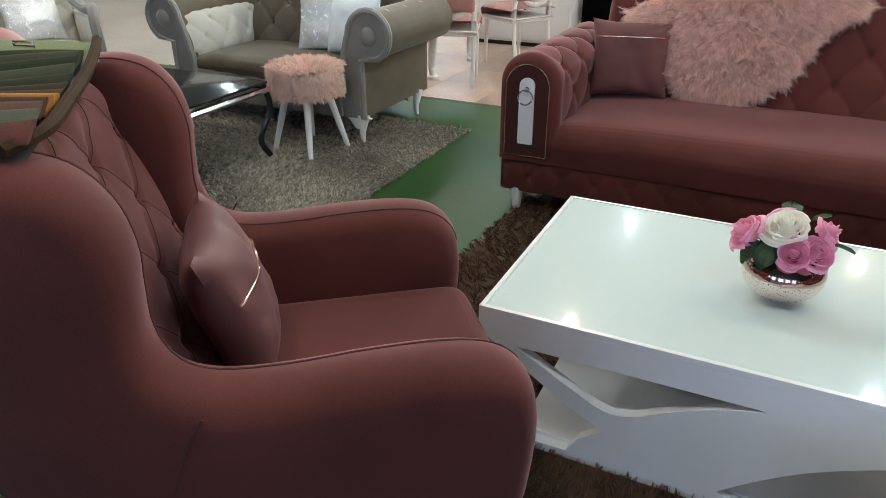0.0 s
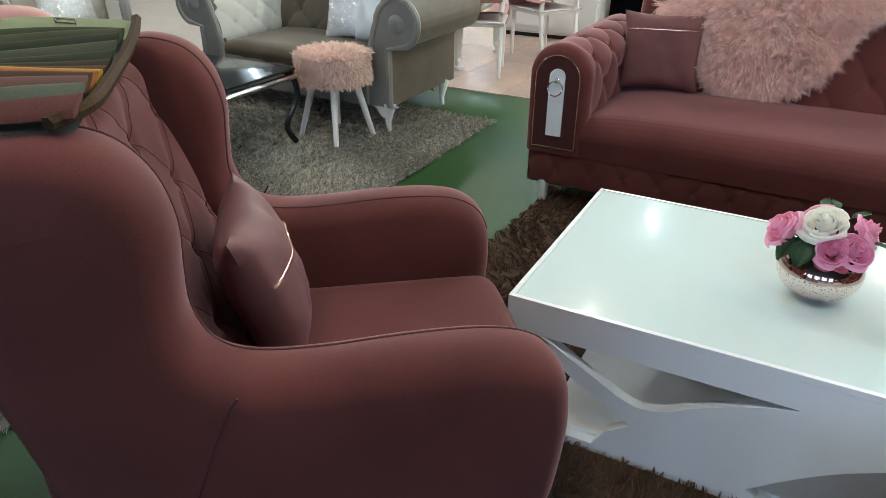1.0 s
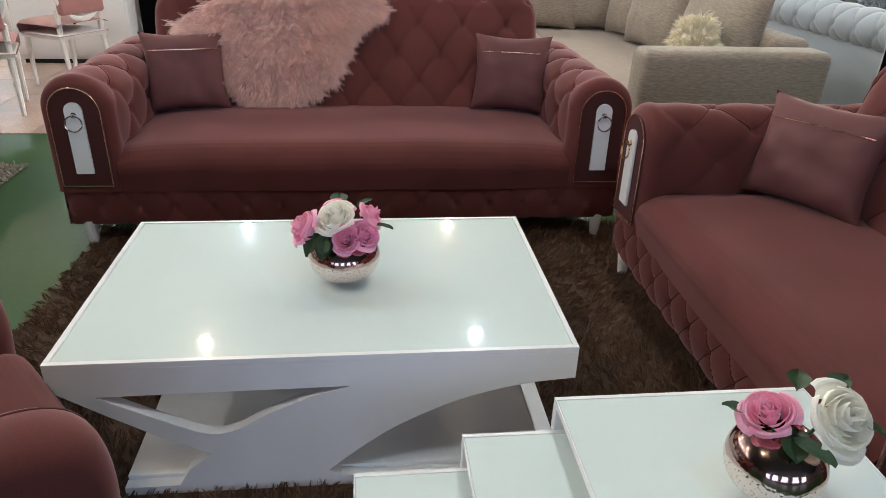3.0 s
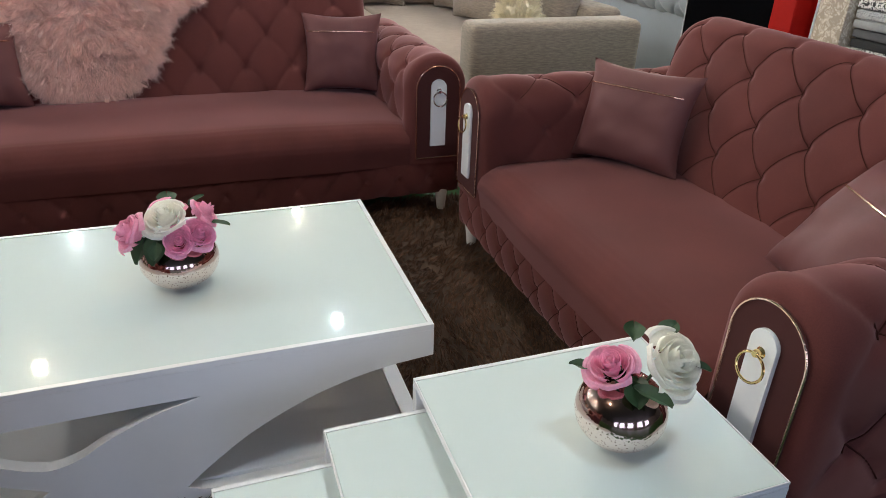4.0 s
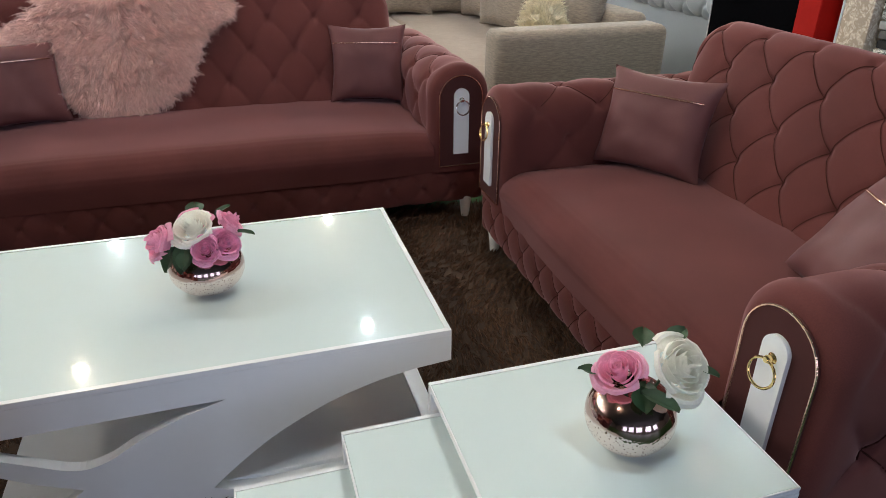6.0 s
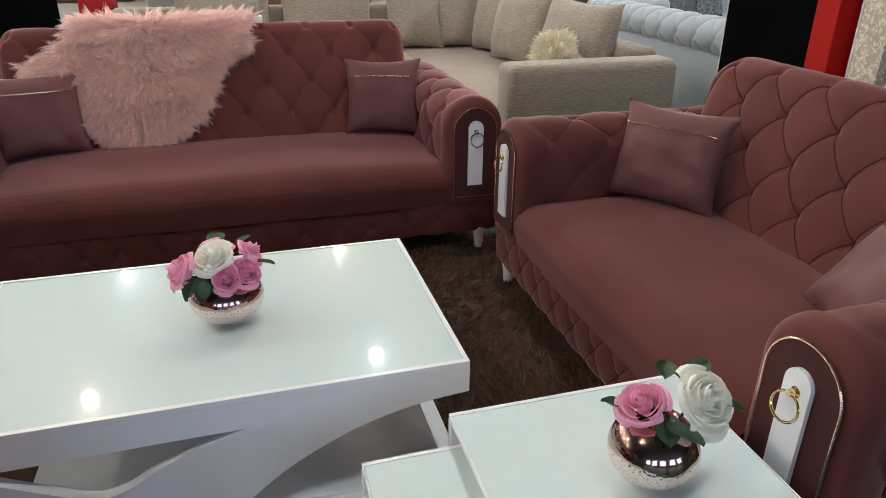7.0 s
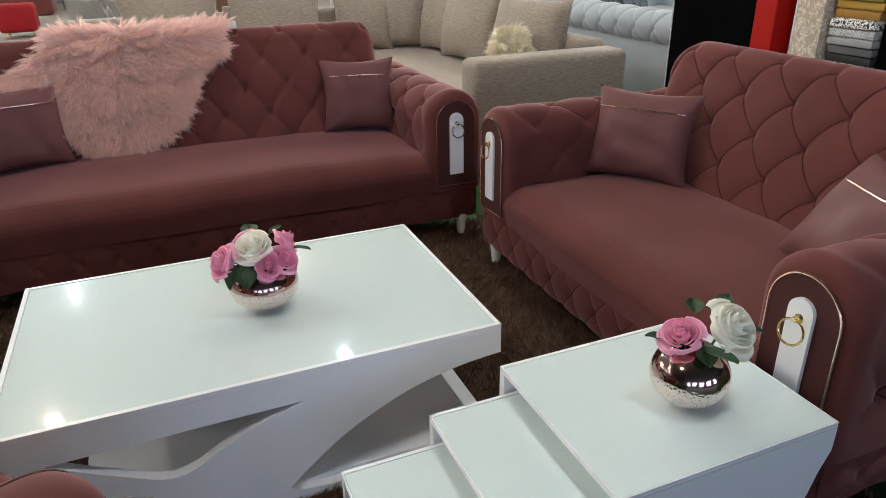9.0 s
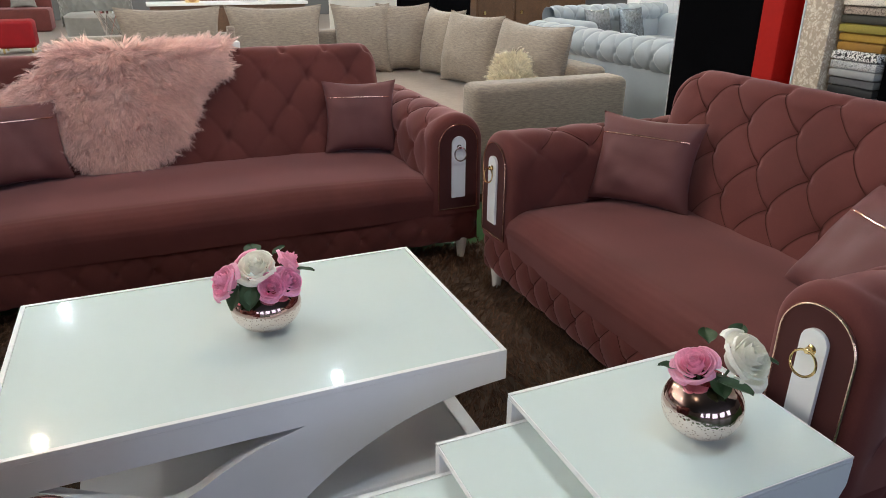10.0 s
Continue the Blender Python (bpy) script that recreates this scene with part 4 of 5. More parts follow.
def wing_chair():
    c = thing("wing_armchair", "mauve-brown velvet wing armchair with tufted back and dark piping", "armchair", CHAIR)
    outer = curve([(0.06, 0.13), (0.018, 0.22), (0.0, 0.34), (-0.004, 0.45), (0.015, 0.535), (0.07, 0.585), (0.16, 0.605), (0.30, 0.605), (0.45, 0.595), (0.565, 0.60), (0.627, 0.632),
                   (0.655, 0.70), (0.654, 0.78), (0.650, 0.86), (0.670, 0.94), (0.718, 0.998), (0.79, 1.022), (0.86, 1.015), (0.94, 0.985), (1.0, 0.93)], 4)
    loop = outer + curve([(1.0, 0.93), (0.985, 0.75), (0.955, 0.55), (0.91, 0.32), (0.87, 0.13)], 4)[1:]
    loop += [(0.87 - 0.81 * k / 8, 0.13) for k in range(1, 8)]
    n = len(loop)
    away = []
    for i in range(n):
        (a, b), (p, q) = loop[i - 2], loop[(i + 2) % n]
        d = Vector((p - a, q - b)).normalized()
        away.append(Vector((-d.y, d.x)))
    for side in (-1, 1):
        th, roll = 0.175, 0.066

        def fn(u, v, side=side):
            i = round(u * n) % n
            (y, z), w = loop[i], away[i]
            a = math.pi * v
            inset = roll * (1 - math.sin(a) ** 0.8)
            swell = 0.025 * (z - 0.35)
            x = 0.34 + swell - th / 2 * math.cos(a)
            return (side * x, y - w.x * inset, z - w.y * inset)
        bm = sheet(fn, n, 14, closed_u=True)
        bm.verts.ensure_lookup_table()
        rings = [[bm.verts[i * 15 + j] for i in range(n)] for j in (0, 14)]
        for ring, puff in zip(rings, (-0.012, 0.014)):
            inner = []
            for i, v in enumerate(ring):
                (y, z), w = loop[i], away[i]
                inner.append(bm.verts.new((v.co.x + side * puff * 0.7, v.co.y - w.x * 0.035, v.co.z - w.y * 0.035)))
            for i in range(n):
                bm.faces.new((ring[i], ring[(i + 1) % n], inner[(i + 1) % n], inner[i]))
            bm.faces.new(inner)
        part("side_wing", bm, VELVET, c)
        part("side_seam", tube([(side * (0.34 + th / 2 + 0.0105 + 0.025 * (z - 0.35)), y, z) for y, z in ((0.585, 0.598), (0.612, 0.555), (0.637, 0.49), (0.675, 0.39), (0.72, 0.28), (0.75, 0.19))], 0.0022, False, 5), PIPING, c, "stitched seam")
        seam = [i for i in range(14, 19 * 4)]
        part("piping", tube([fn(i / n, 0.36) for i in seam], 0.0027, False, 6), PIPING, c, "dark piped seam")
    tufted_back(c, 0.52, VELVET, da=0.21, db=0.25, zs=0.40, top=1.005, y0=0.61, y1=0.79, round_r=0.05, depth=0.009)
    part("seat", seat_block(0.50, -0.005, 0.66, 0.25, 0.400, 0.05, 0.02), VELVET, c)
    part("front_rail", rbox(-0.25, 0.25, 0.018, 0.06, 0.13, 0.275, 0.015, 2), VELVET, c)
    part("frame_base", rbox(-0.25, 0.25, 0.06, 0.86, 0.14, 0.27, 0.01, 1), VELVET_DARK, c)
    part("outer_back", rbox(-0.33, 0.33, 0.89, 0.975, 0.13, 0.95, 0.035, 3), VELVET, c)
    leg = None
    for x in (-0.29, 0.29):
        for y in (0.09, 0.80):
            mm = pose(x, y, 0)
            if leg is None:
                leg = part("leg", lathe([(0, 0.0), (0.016, 0.0), (0.02, 0.05), (0.028, 0.14), (0, 0.14)], 14), WHITE_LEG, c, "white tapered leg")
                leg.matrix_basis = mm
            else:
                again(leg, mm)
    cushion("scatter_cushion", "mauve satin scatter cushion with gold stripe on the armchair", 0.37, 0.35, 0.15, PILLOW, on_sofa(CHAIR, 0.0, 0.52, 0.41, 17, 4), 0.62, PG, 6)


wing_chair()


def swatch_book():
    s = thing("fabric_swatches", "fanned stack of velvet fabric swatches in greens, ochre and mauve", "fabric swatches", CHAIR)
    cols = [(0.20, 0.225, 0.13), (0.05, 0.06, 0.03), (0.075, 0.08, 0.045), (0.04, 0.05, 0.03), (0.085, 0.09, 0.06), (0.05, 0.055, 0.035), (0.06, 0.045, 0.03), (0.10, 0.06, 0.035),
            (0.36, 0.19, 0.025), (0.26, 0.10, 0.03), (0.10, 0.05, 0.03), (0.19, 0.10, 0.09), (0.14, 0.16, 0.12), (0.17, 0.065, 0.06)]
    n = len(cols)
    for k, col in enumerate(cols):
        f = k / (n - 1)
        m = mat("swatch_cloth", tuple((0.95 if k in (0, 8, 9) else 0.6) * c for c in col), 0.85, var=0.25, scale=9, fine=300, bump=0.25, dist=0.001, spec=0.06)
        wide = 0.16 if k == 0 else 0.062
        cx = (0.205 if k == 0 else 0.15 - 0.038 * k)
        tilt = 0.12 if k == 0 else 0.30
        y0 = 0.80 - 0.05 * f

        def fn(u, v, k=k, cx=cx, wide=wide, tilt=tilt, y0=y0):
            a = v * math.tau
            y = y0 + 0.5 * u
            e, g = wide / 2 * math.cos(a), 0.006 * math.sin(a) * (1 + 0.2 * math.sin(9 * u + k))
            z = 1.052 - 0.02 * abs(cx) + 0.012 * math.sin(3 * u + k * 0.7) - 0.35 * max(0, u - 0.45) ** 2
            return (cx + e * math.cos(tilt) - g * math.sin(tilt) + 0.012 * math.sin(4 * u + k * 0.5), y, z + e * math.sin(tilt) + g * math.cos(tilt))
        bm = sheet(fn, 24, 14, closed_v=True)
        bm.verts.ensure_lookup_table()
        bm.faces.new([bm.verts[j] for j in range(14)])
        bm.faces.new([bm.verts[24 * 14 + j] for j in range(14)])
        part("swatch", bm, m, s, "fabric swatch")
    card = sheet(lambda u, v: (0.27 - 0.65 * u, 0.80 - 0.05 * u + 0.45 * v, 1.030 - 0.02 * abs(0.27 - 0.65 * u) - 0.35 * max(0, v * 0.9 - 0.45) ** 2), 20, 12)
    part("base_card", card, BLACK_FOOT, s, "dark backing card")
    part("hanger_clip", tube([(0.20, 0.90, 1.068), (0.21, 0.905, 1.076), (0.22, 0.945, 1.076), (0.21, 0.94, 1.07)], 0.003, True, 6), CHROME, s, "small metal hanger clip")
    edge = curve([(0.29, 0.805, 1.062), (0.20, 0.790, 1.055), (0.05, 0.772, 1.045), (-0.15, 0.755, 1.04), (-0.30, 0.745, 1.04), (-0.38, 0.78, 1.035)], 5)
    part("binding", tube(edge, 0.011, False, 6), mat("brown_binding", (0.042, 0.024, 0.012), 0.8, var=0.5, fine=120, spec=0.08, bump=0.6, dist=0.006), s, "brown stitched edge")


swatch_book()


# ---- taupe sofa group on the grey rug ----
def scroll_sofa():
    m = pose(-2.33, 2.0, 0)
    s = thing("scroll_arm_sofa", "taupe velvet sofa with scroll arms, buttoned back and white curved legs", "sofa", m)
    hw = 0.72
    for side in (-1, 1):
        r = 0.135
        cx, cz = side * (hw + 0.055), 0.64
        # profile of the scroll arm, from the inner foot, over the roll, back under it and down the outer side
        prof = [(side * (hw - 0.16), 0.16), (side * (hw - 0.15), 0.40), (side * (hw - 0.09), 0.62)]
        prof += [(cx + side * r * math.cos(a), cz + r * math.sin(a)) for a in (math.pi * (1 - k / 14 * 1.35) for k in range(15))]
        prof += [(side * (hw + 0.0), 0.50), (side * (hw + 0.0), 0.16)]

        def fn(u, v, prof=prof):
            t = v * (len(prof) - 1)
            i = min(int(t), len(prof) - 2)
            f = t - i
            x = prof[i][0] * (1 - f) + prof[i + 1][0] * f
            z = prof[i][1] * (1 - f) + prof[i + 1][1] * f
            return (x, 0.02 + 0.80 * u, z)
        bm = sheet(fn, 12, 66)
        bm.verts.ensure_lookup_table()
        bm.faces.new([bm.verts[j] for j in range(67)])
        bm.faces.new([bm.verts[12 * 67 + j] for j in range(67)])
        part("arm", bm, TAUPE, s)
        part("arm_front", slab(prof, 0.0, 0.0195), TAUPE_TRIM, s, "silver-grey arm front")
        rim = [(x, 0.006, z) for x, z in prof]
        part("arm_facing", tube(rim, 0.020, False, 8), TAUPE_TRIM, s, "silver-grey curved arm facing")
        disc = part("scroll_disc", lathe([(0, 0.022), (0.03, 0.02), (0.05, 0.008), (0.055, 0), (0, 0)], 20), TAUPE_TRIM, s, "silver-grey scroll end")
        disc.matrix_basis = pose(cx, 0.0, cz, 90, 0, 0)
        proto = None
        for k in range(4):
            mm = pose(cx + side * 0.05, 0.14 + 0.2 * k, cz + 0.122, 0, side * 22, 0)
            proto = again(proto, mm) if proto else part("button", lathe([(0, 0.006), (0.012, 0.003), (0.014, 0), (0, 0)], 10), TAUPE_TRIM, s)
            proto.matrix_basis = mm
        for y in (0.04, 0.72):
            lg = part("leg", tube([(0, 0, 0.165), (side * 0.01, -0.015, 0.12), (side * -0.005, -0.005, 0.06), (side * 0.012, -0.02, 0.006)], 0.03, False, 10, lambda t: 1.5 - 1.15 * t ** 0.6), WHITE_LEG, s, "white carved curved leg")
            lg.matrix_basis = pose(side * (hw - 0.03), y, 0)
            if y < 0.1:
                ap = part("leg_bracket", slab(curve([(-0.09, 0.165), (0.09, 0.165), (0.05, 0.14), (0.0, 0.09), (-0.05, 0.14)], 4), -0.012, 0.012), WHITE_LEG, s, "white carved bracket")
                ap.matrix_basis = pose(side * (hw - 0.05), y - 0.02, 0)
    def apron(u, v):
        x, z = (u - 0.5) * 2 * (hw - 0.16), 0.15 + 0.19 * v
        return (x, 0.004 - 0.016 * math.sin(math.pi * v) ** 0.5 - tuft(x, z - 0.16, 0.19, 0.19, 0.008, 0.0), z)
    part("tufted_apron", sheet(apron, 90, 20), TAUPE_TRIM, s, "grey buttoned front apron")

    def inner_pad(u, v):
        y, z = 0.03 + 0.70 * u, 0.40 + 0.29 * v
        puff = 0.028 * (1 - (2 * u - 1) ** 6) * (1 - (2 * v - 1) ** 6)
        return (-hw + 0.155 - 0.10 * v ** 1.6 + puff + tuft(y - 0.05, z - 0.42, 0.20, 0.20, 0.012, 0.0), y, z)
    # pale velvet here paints the lit sheen on the inner arm
    part("inner_arm_pad", sheet(inner_pad, 60, 30), LIGHT_TUFT, s, "buttoned inner arm padding, paler for the light on its velvet")
    part("seat", seat_block(2 * (hw - 0.15), 0.0, 0.66, 0.27, 0.43, 0.06, 0.02), TAUPE, s)
    part("base", rbox(-hw + 0.1, hw - 0.1, 0.05, 0.8, 0.15, 0.28, 0.01, 1), TAUPE, s)
    tufted_back(s, 2 * (hw - 0.14), TAUPE, da=0.26, db=0.28, zs=0.41, top=0.93, y0=0.56, y1=0.66, round_r=0.04, depth=0.02, seams=False)
    g = "white sequin cushions on the taupe sofa"
    cushion("sequin_cushion", "white sequin and pale satin cushion on the taupe sofa", 0.42, 0.40, 0.14, SEQUIN, m @ pose(0.20, 0.40, 0.43, -16, 0, 10), None, g, 8)
    cushion("satin_cushion", "pale blue satin cushion on the taupe sofa", 0.42, 0.38, 0.15, SILK_WHITE, m @ pose(0.42, 0.34, 0.43, -14, 0, -12), None, g, 9)
    # tall pale side chair beside it, turned to the sofa
    for k, (x, y, turn) in enumerate(((-3.72, 1.55, 62), (-4.3, 0.55, 75))):
        mm = pose(x, y, 0, 0, 0, turn)
        ch = thing("tufted_armchair", "pale grey buttoned armchair with silver frame", "armchair", mm, "pale grey armchairs")
        part("seat", seat_block(0.56, 0.0, 0.6, 0.26, 0.45, 0.05, 0.015), LIGHT_TUFT, ch)
        tufted_back(ch, 0.62, LIGHT_TUFT, da=0.22, db=0.25, zs=0.42, top=1.0, y0=0.52, y1=0.60, round_r=0.12, depth=0.02, seams=False)
        for side in (-1, 1):
            rail = curve([(side * 0.33, 0.0, 0.10), (side * 0.335, -0.01, 0.40), (side * 0.34, 0.03, 0.62), (side * 0.36, 0.12, 0.68), (side * 0.34, 0.3, 0.66), (side * 0.32, 0.6, 0.70)], 5)
            part("arm_rail", tube(rail, 0.035, False, 8), TAUPE_TRIM, ch, "silver-grey padded arm rail")
            part("arm_side", rbox(side * 0.33 - 0.02, side * 0.33 + 0.02, 0.02, 0.62, 0.12, 0.62, 0.015, 2), LIGHT_TUFT, ch)
            for y in (0.03, 0.62):
                lg = part("leg", lathe([(0, 0), (0.015, 0), (0.026, 0.13), (0, 0.13)], 10), WHITE_LEG, ch)
                lg.matrix_basis = pose(side * 0.29, y, 0)
        part("base", rbox(-0.31, 0.31, 0.03, 0.66, 0.12, 0.28, 0.02, 2), LIGHT_TUFT, ch)
        cushion("sequin_cushion", "white sequin cushion on a pale grey armchair", 0.40, 0.38, 0.13, SEQUIN, mm @ pose(0.03, 0.38, 0.45, -16, 0, 8), None, "white sequin cushions", 20 + k)


scroll_sofa()


def fur_stool():
    s = thing("fur_stool", "round salmon-pink fur stool with four splayed white legs", "stool", pose(-1.855, 1.80, 0))
    R, z0, z1 = 0.195, 0.345, 0.488
    prof = [(0, z0), (R - 0.03, z0), (R, z0 + 0.04), (R, z1 - 0.04), (R - 0.03, z1), (0, z1 + 0.01)]
    part("pad", lathe(prof, 32), FUR_PINK_BASE, s)
    rng = np.random.default_rng(21)
    pts, nrm, flow = [], [], []
    for _ in range(1900):
        a = rng.random() * math.tau
        if rng.random() < 0.5:
            r = R * math.sqrt(rng.random())
            pts.append((r * math.cos(a), r * math.sin(a), z1))
            nrm.append((0, 0, 1))
            flow.append((math.cos(a), math.sin(a), 0))
        else:
            pts.append((R * math.cos(a), R * math.sin(a), rng.uniform(z0, z1)))
            nrm.append((math.cos(a), math.sin(a), 0))
            flow.append((0.2 * math.cos(a), 0.2 * math.sin(a), -1))
    roots, tips = clumps(pts, nrm, flow, 26, 0.012, 0.036, 0.72, rng)
    strands("fur", roots, tips, 0.0012, FUR_STOOL, s, bend=np.array([0, 0, 0.08]))
    leg = None
    for k in range(4):
        a = math.radians(-56 + 90 * k)
        foot, head = Vector((0.215 * math.cos(a), 0.215 * math.sin(a), 0.0)), Vector((0.11 * math.cos(a), 0.11 * math.sin(a), 0.36))
        leg = part("leg", tube([foot, foot.lerp(head, 0.5), head], 0.0185, False, 8, lambda t: 0.75 + 0.45 * t), WHITE_LEG, s, "white splayed leg")


fur_stool()


def black_table():
    t = thing("black_glass_table", "low black glass coffee table with chrome curved frame", "table", pose(0, 0, 0))
    x0, x1, y0, y1 = -2.95, -1.93, 0.72, 1.56
    part("glass_top", rbox(x0, x1, y0, y1, 0.435, 0.45, 0.004, 2), BLACK_GLOSS, t)
    for a, b in (((x0, y0), (x1, y0)), ((x1, y0), (x1, y1)), ((x1, y1), (x0, y1)), ((x0, y1), (x0, y0))):
        part("chrome_rail", tube([(*a, 0.405), (*b, 0.405)], 0.018, False, 8), CHROME, t, "chrome rail")
    for x, y in ((x0, y0), (x1, y0), (x1, y1), (x0, y1)):
        sx, sy = (1 if x < -2.4 else -1), (1 if y < 1.1 else -1)
        part("leg", tube(curve([(x + sx * 0.02, y + sy * 0.02, 0.435), (x - sx * 0.0, y, 0.30), (x + sx * 0.05, y + sy * 0.05, 0.13), (x + sx * 0.02, y + sy * 0.02, 0.03)], 5), 0.016, False, 8), BLACK_GLOSS, t, "black curved leg")


black_table()


# ---- white dining set and cabinet behind ----
def dining():
    t = thing("dining_table", "white dining table with carved cabriole legs", "table", pose(-2.55, 3.62, 0))
    part("tabletop", rbox(-0.6, 0.62, 0.0, 0.95, 0.72, 0.76, 0.01, 2), WHITE_LEG, t)
    part("apron", rbox(-0.52, 0.54, 0.06, 0.89, 0.63, 0.72, 0.005, 1), WHITE_LEG, t)
    for x, y in ((-0.5, 0.09), (0.52, 0.09), (-0.5, 0.86), (0.52, 0.86)):
        lg = part("leg", tube(curve([(0, 0, 0.64), (0.03, -0.03, 0.5), (0.0, 0.0, 0.25), (-0.005, 0.0, 0.09), (0.02, -0.02, 0.05), (0.025, -0.025, 0.0)], 4), 0.05, False, 10, lambda v: 1.1 - 0.55 * math.sin(min(1, v * 1.25) * math.pi / 2) + (0.35 if v > 0.85 else 0)), WHITE_LEG, t, "white cabriole leg")
        lg.matrix_basis = pose(x, y, 0)
    proto = None
    for x, y, turn in ((-1.86, 3.72, 200), (-1.62, 4.55, 240), (-3.1, 3.35, 160)):
        mm = pose(x, y, 0, 0, 0, turn)
        if proto:
            copy_thing(proto, mm)
            continue
        c = thing("dining_chair", "white dining chair with dusty pink padded seat and back", "chair", mm, "dining chairs")
        proto = c
        part("seat", seat_block(0.46, -0.23, 0.23, 0.41, 0.50, 0.03, 0.02), PINK_SEAT, c)
        part("seat_frame", rbox(-0.22, 0.22, -0.21, 0.21, 0.38, 0.42, 0.006, 1), WHITE_LEG, c)
        part("backrest", rbox(-0.20, 0.20, 0.20, 0.26, 0.56, 1.02, 0.025, 3), PINK_SEAT, c)
        ring = [(0.22 * math.cos(a), 0.23, 0.79 + 0.27 * math.sin(a)) for a in (k * math.tau / 28 for k in range(28))]
        part("back_frame", tube(ring, 0.02, True, 8), WHITE_LEG, c)
        for lx in (-0.19, 0.19):
            part("leg", tube([(lx, -0.19, 0.39), (lx, -0.19, 0.0)], 0.022, False, 8, lambda v: 1 - 0.35 * v), WHITE_LEG, c)
            part("leg", tube(curve([(lx, 0.20, 0.60), (lx, 0.19, 0.36), (lx, 0.24, 0.0)], 4), 0.022, False, 8, lambda v: 1 - 0.3 * v), WHITE_LEG, c)
    cab = thing("white_cabinet", "white lacquered sideboard with black handles", "cabinet", pose(-2.35, 5.3, 0))
    part("body", rbox(0, 1.0, 0, 0.45, 0.04, 1.25, 0.01, 2), WHITE_LACQUER, cab)
    part("plinth", rbox(0.03, 0.97, 0.03, 0.42, 0.0, 0.04, 0.0), BLACK_FOOT, cab)
    for k in range(2):
        d = part("door", rbox(0.02 + 0.485 * k, 0.495 + 0.485 * k, -0.02, -0.001, 0.07, 1.22, 0.005, 2), WHITE_LACQUER, cab)
        part("handle", rbox(0.44 + 0.09 * k, 0.46 + 0.09 * k, -0.045, -0.021, 0.35, 0.55, 0.005, 1), BLACK_FOOT, d, "black handle")
    dk = thing("dark_wall_unit", "tall black wall unit behind the mauve sofa", "cabinet", pose(-1.15, 5.5, 0))
    part("body", rbox(-0.16, 0.42, 0, 0.4, 0, 2.2, 0.01, 2), BLACK_PANEL, dk)


dining()


# ---- beige corner sofa ----
def corner_sofa():
    s = thing("corner_sofa", "large beige woven corner sofa with loose back cushions", "sofa", pose(0, 0, 0))
    part("arm", rbox(2.2, 3.27, 2.2, 2.43, 0.06, 0.725, 0.05, 4), BEIGE, s)
    part("seat", rbox(2.22, 3.05, 2.43, 5.1, 0.12, 0.43, 0.04, 3), BEIGE_SEAT, s)
    part("seat", rbox(0.0, 2.22, 4.35, 5.1, 0.12, 0.43, 0.04, 3), BEIGE_SEAT, s)
    part("back", rbox(3.04, 3.27, 2.43, 5.3, 0.08, 0.76, 0.05, 4), BEIGE, s)
    part("back", rbox(-0.2, 3.04, 5.08, 5.3, 0.08, 0.80, 0.05, 4), BEIGE, s)
    part("arm", rbox(-0.25, 0.0, 4.3, 5.1, 0.06, 0.68, 0.05, 4), BEIGE, s)
    for x, y in ((2.28, 2.28), (3.2, 2.28), (3.2, 5.2), (-0.15, 5.2), (-0.15, 4.4), (2.3, 4.4)):
        f = part("foot", lathe([(0, 0), (0.02, 0), (0.025, 0.12), (0, 0.12)], 10), DARK_WOOD, s)
        f.matrix_basis = pose(x, y, 0)
    g = "loose beige back cushions"
    lab = "plump beige woven back cushion on the corner sofa"
    for k, (x, w) in enumerate(((0.70, 0.84), (1.56, 0.84), (2.33, 0.54), (2.72, 0.50))):
        cushion("back_cushion", lab, w, 0.62, 0.24, BEIGE, pose(x, 4.94 - 0.03 * k, 0.425, -11, 0, -4 * k), None, g, 30 + k, piping=BEIGE)
    for k, (y, turn) in enumerate(((4.52, -78), (3.92, -82), (2.97, -87))):
        cushion("back_cushion", lab, 0.56 if k == 0 else (0.80 if k == 1 else 0.90), 0.59, 0.26, BEIGE, pose(2.91, y, 0.425, -11, 0, turn), None, g, 36 + k, piping=BEIGE)
    # cream fur cushion in front of the arm
    c = thing("fur_cushion", "cream long-haired fur cushion on the corner sofa", "cushion", pose(2.70, 2.72, 0.46))
    rng = np.random.default_rng(31)
    part("core", lathe([(0, 0.0), (0.08, 0.02), (0.115, 0.14), (0.09, 0.28), (0, 0.35)], 20), FUR_CREAM, c)
    pts, nrm, flow = [], [], []
    for _ in range(500):
        a, h = rng.random() * math.tau, rng.random()
        r = 0.115 * math.sin(math.pi * (0.1 + 0.85 * h)) ** 0.6
        pts.append((r * math.cos(a), r * math.sin(a), 0.33 * h + 0.01))
        nrm.append((math.cos(a), math.sin(a), 0.6 * (h - 0.3)))
        flow.append((0.3 * math.cos(a), 0.3 * math.sin(a), 0.9))
    roots, tips = clumps(pts, nrm, flow, 22, 0.012, 0.064, 0.45, rng)
    strands("fur", roots, tips, 0.0013, FUR_CREAM, c)
    c2 = copy_thing(c, pose(0.28, 4.75, 0.44, 0, 40, 0))
    c2["label"] = "cream long-haired fur cushion lying on the corner sofa"


corner_sofa()


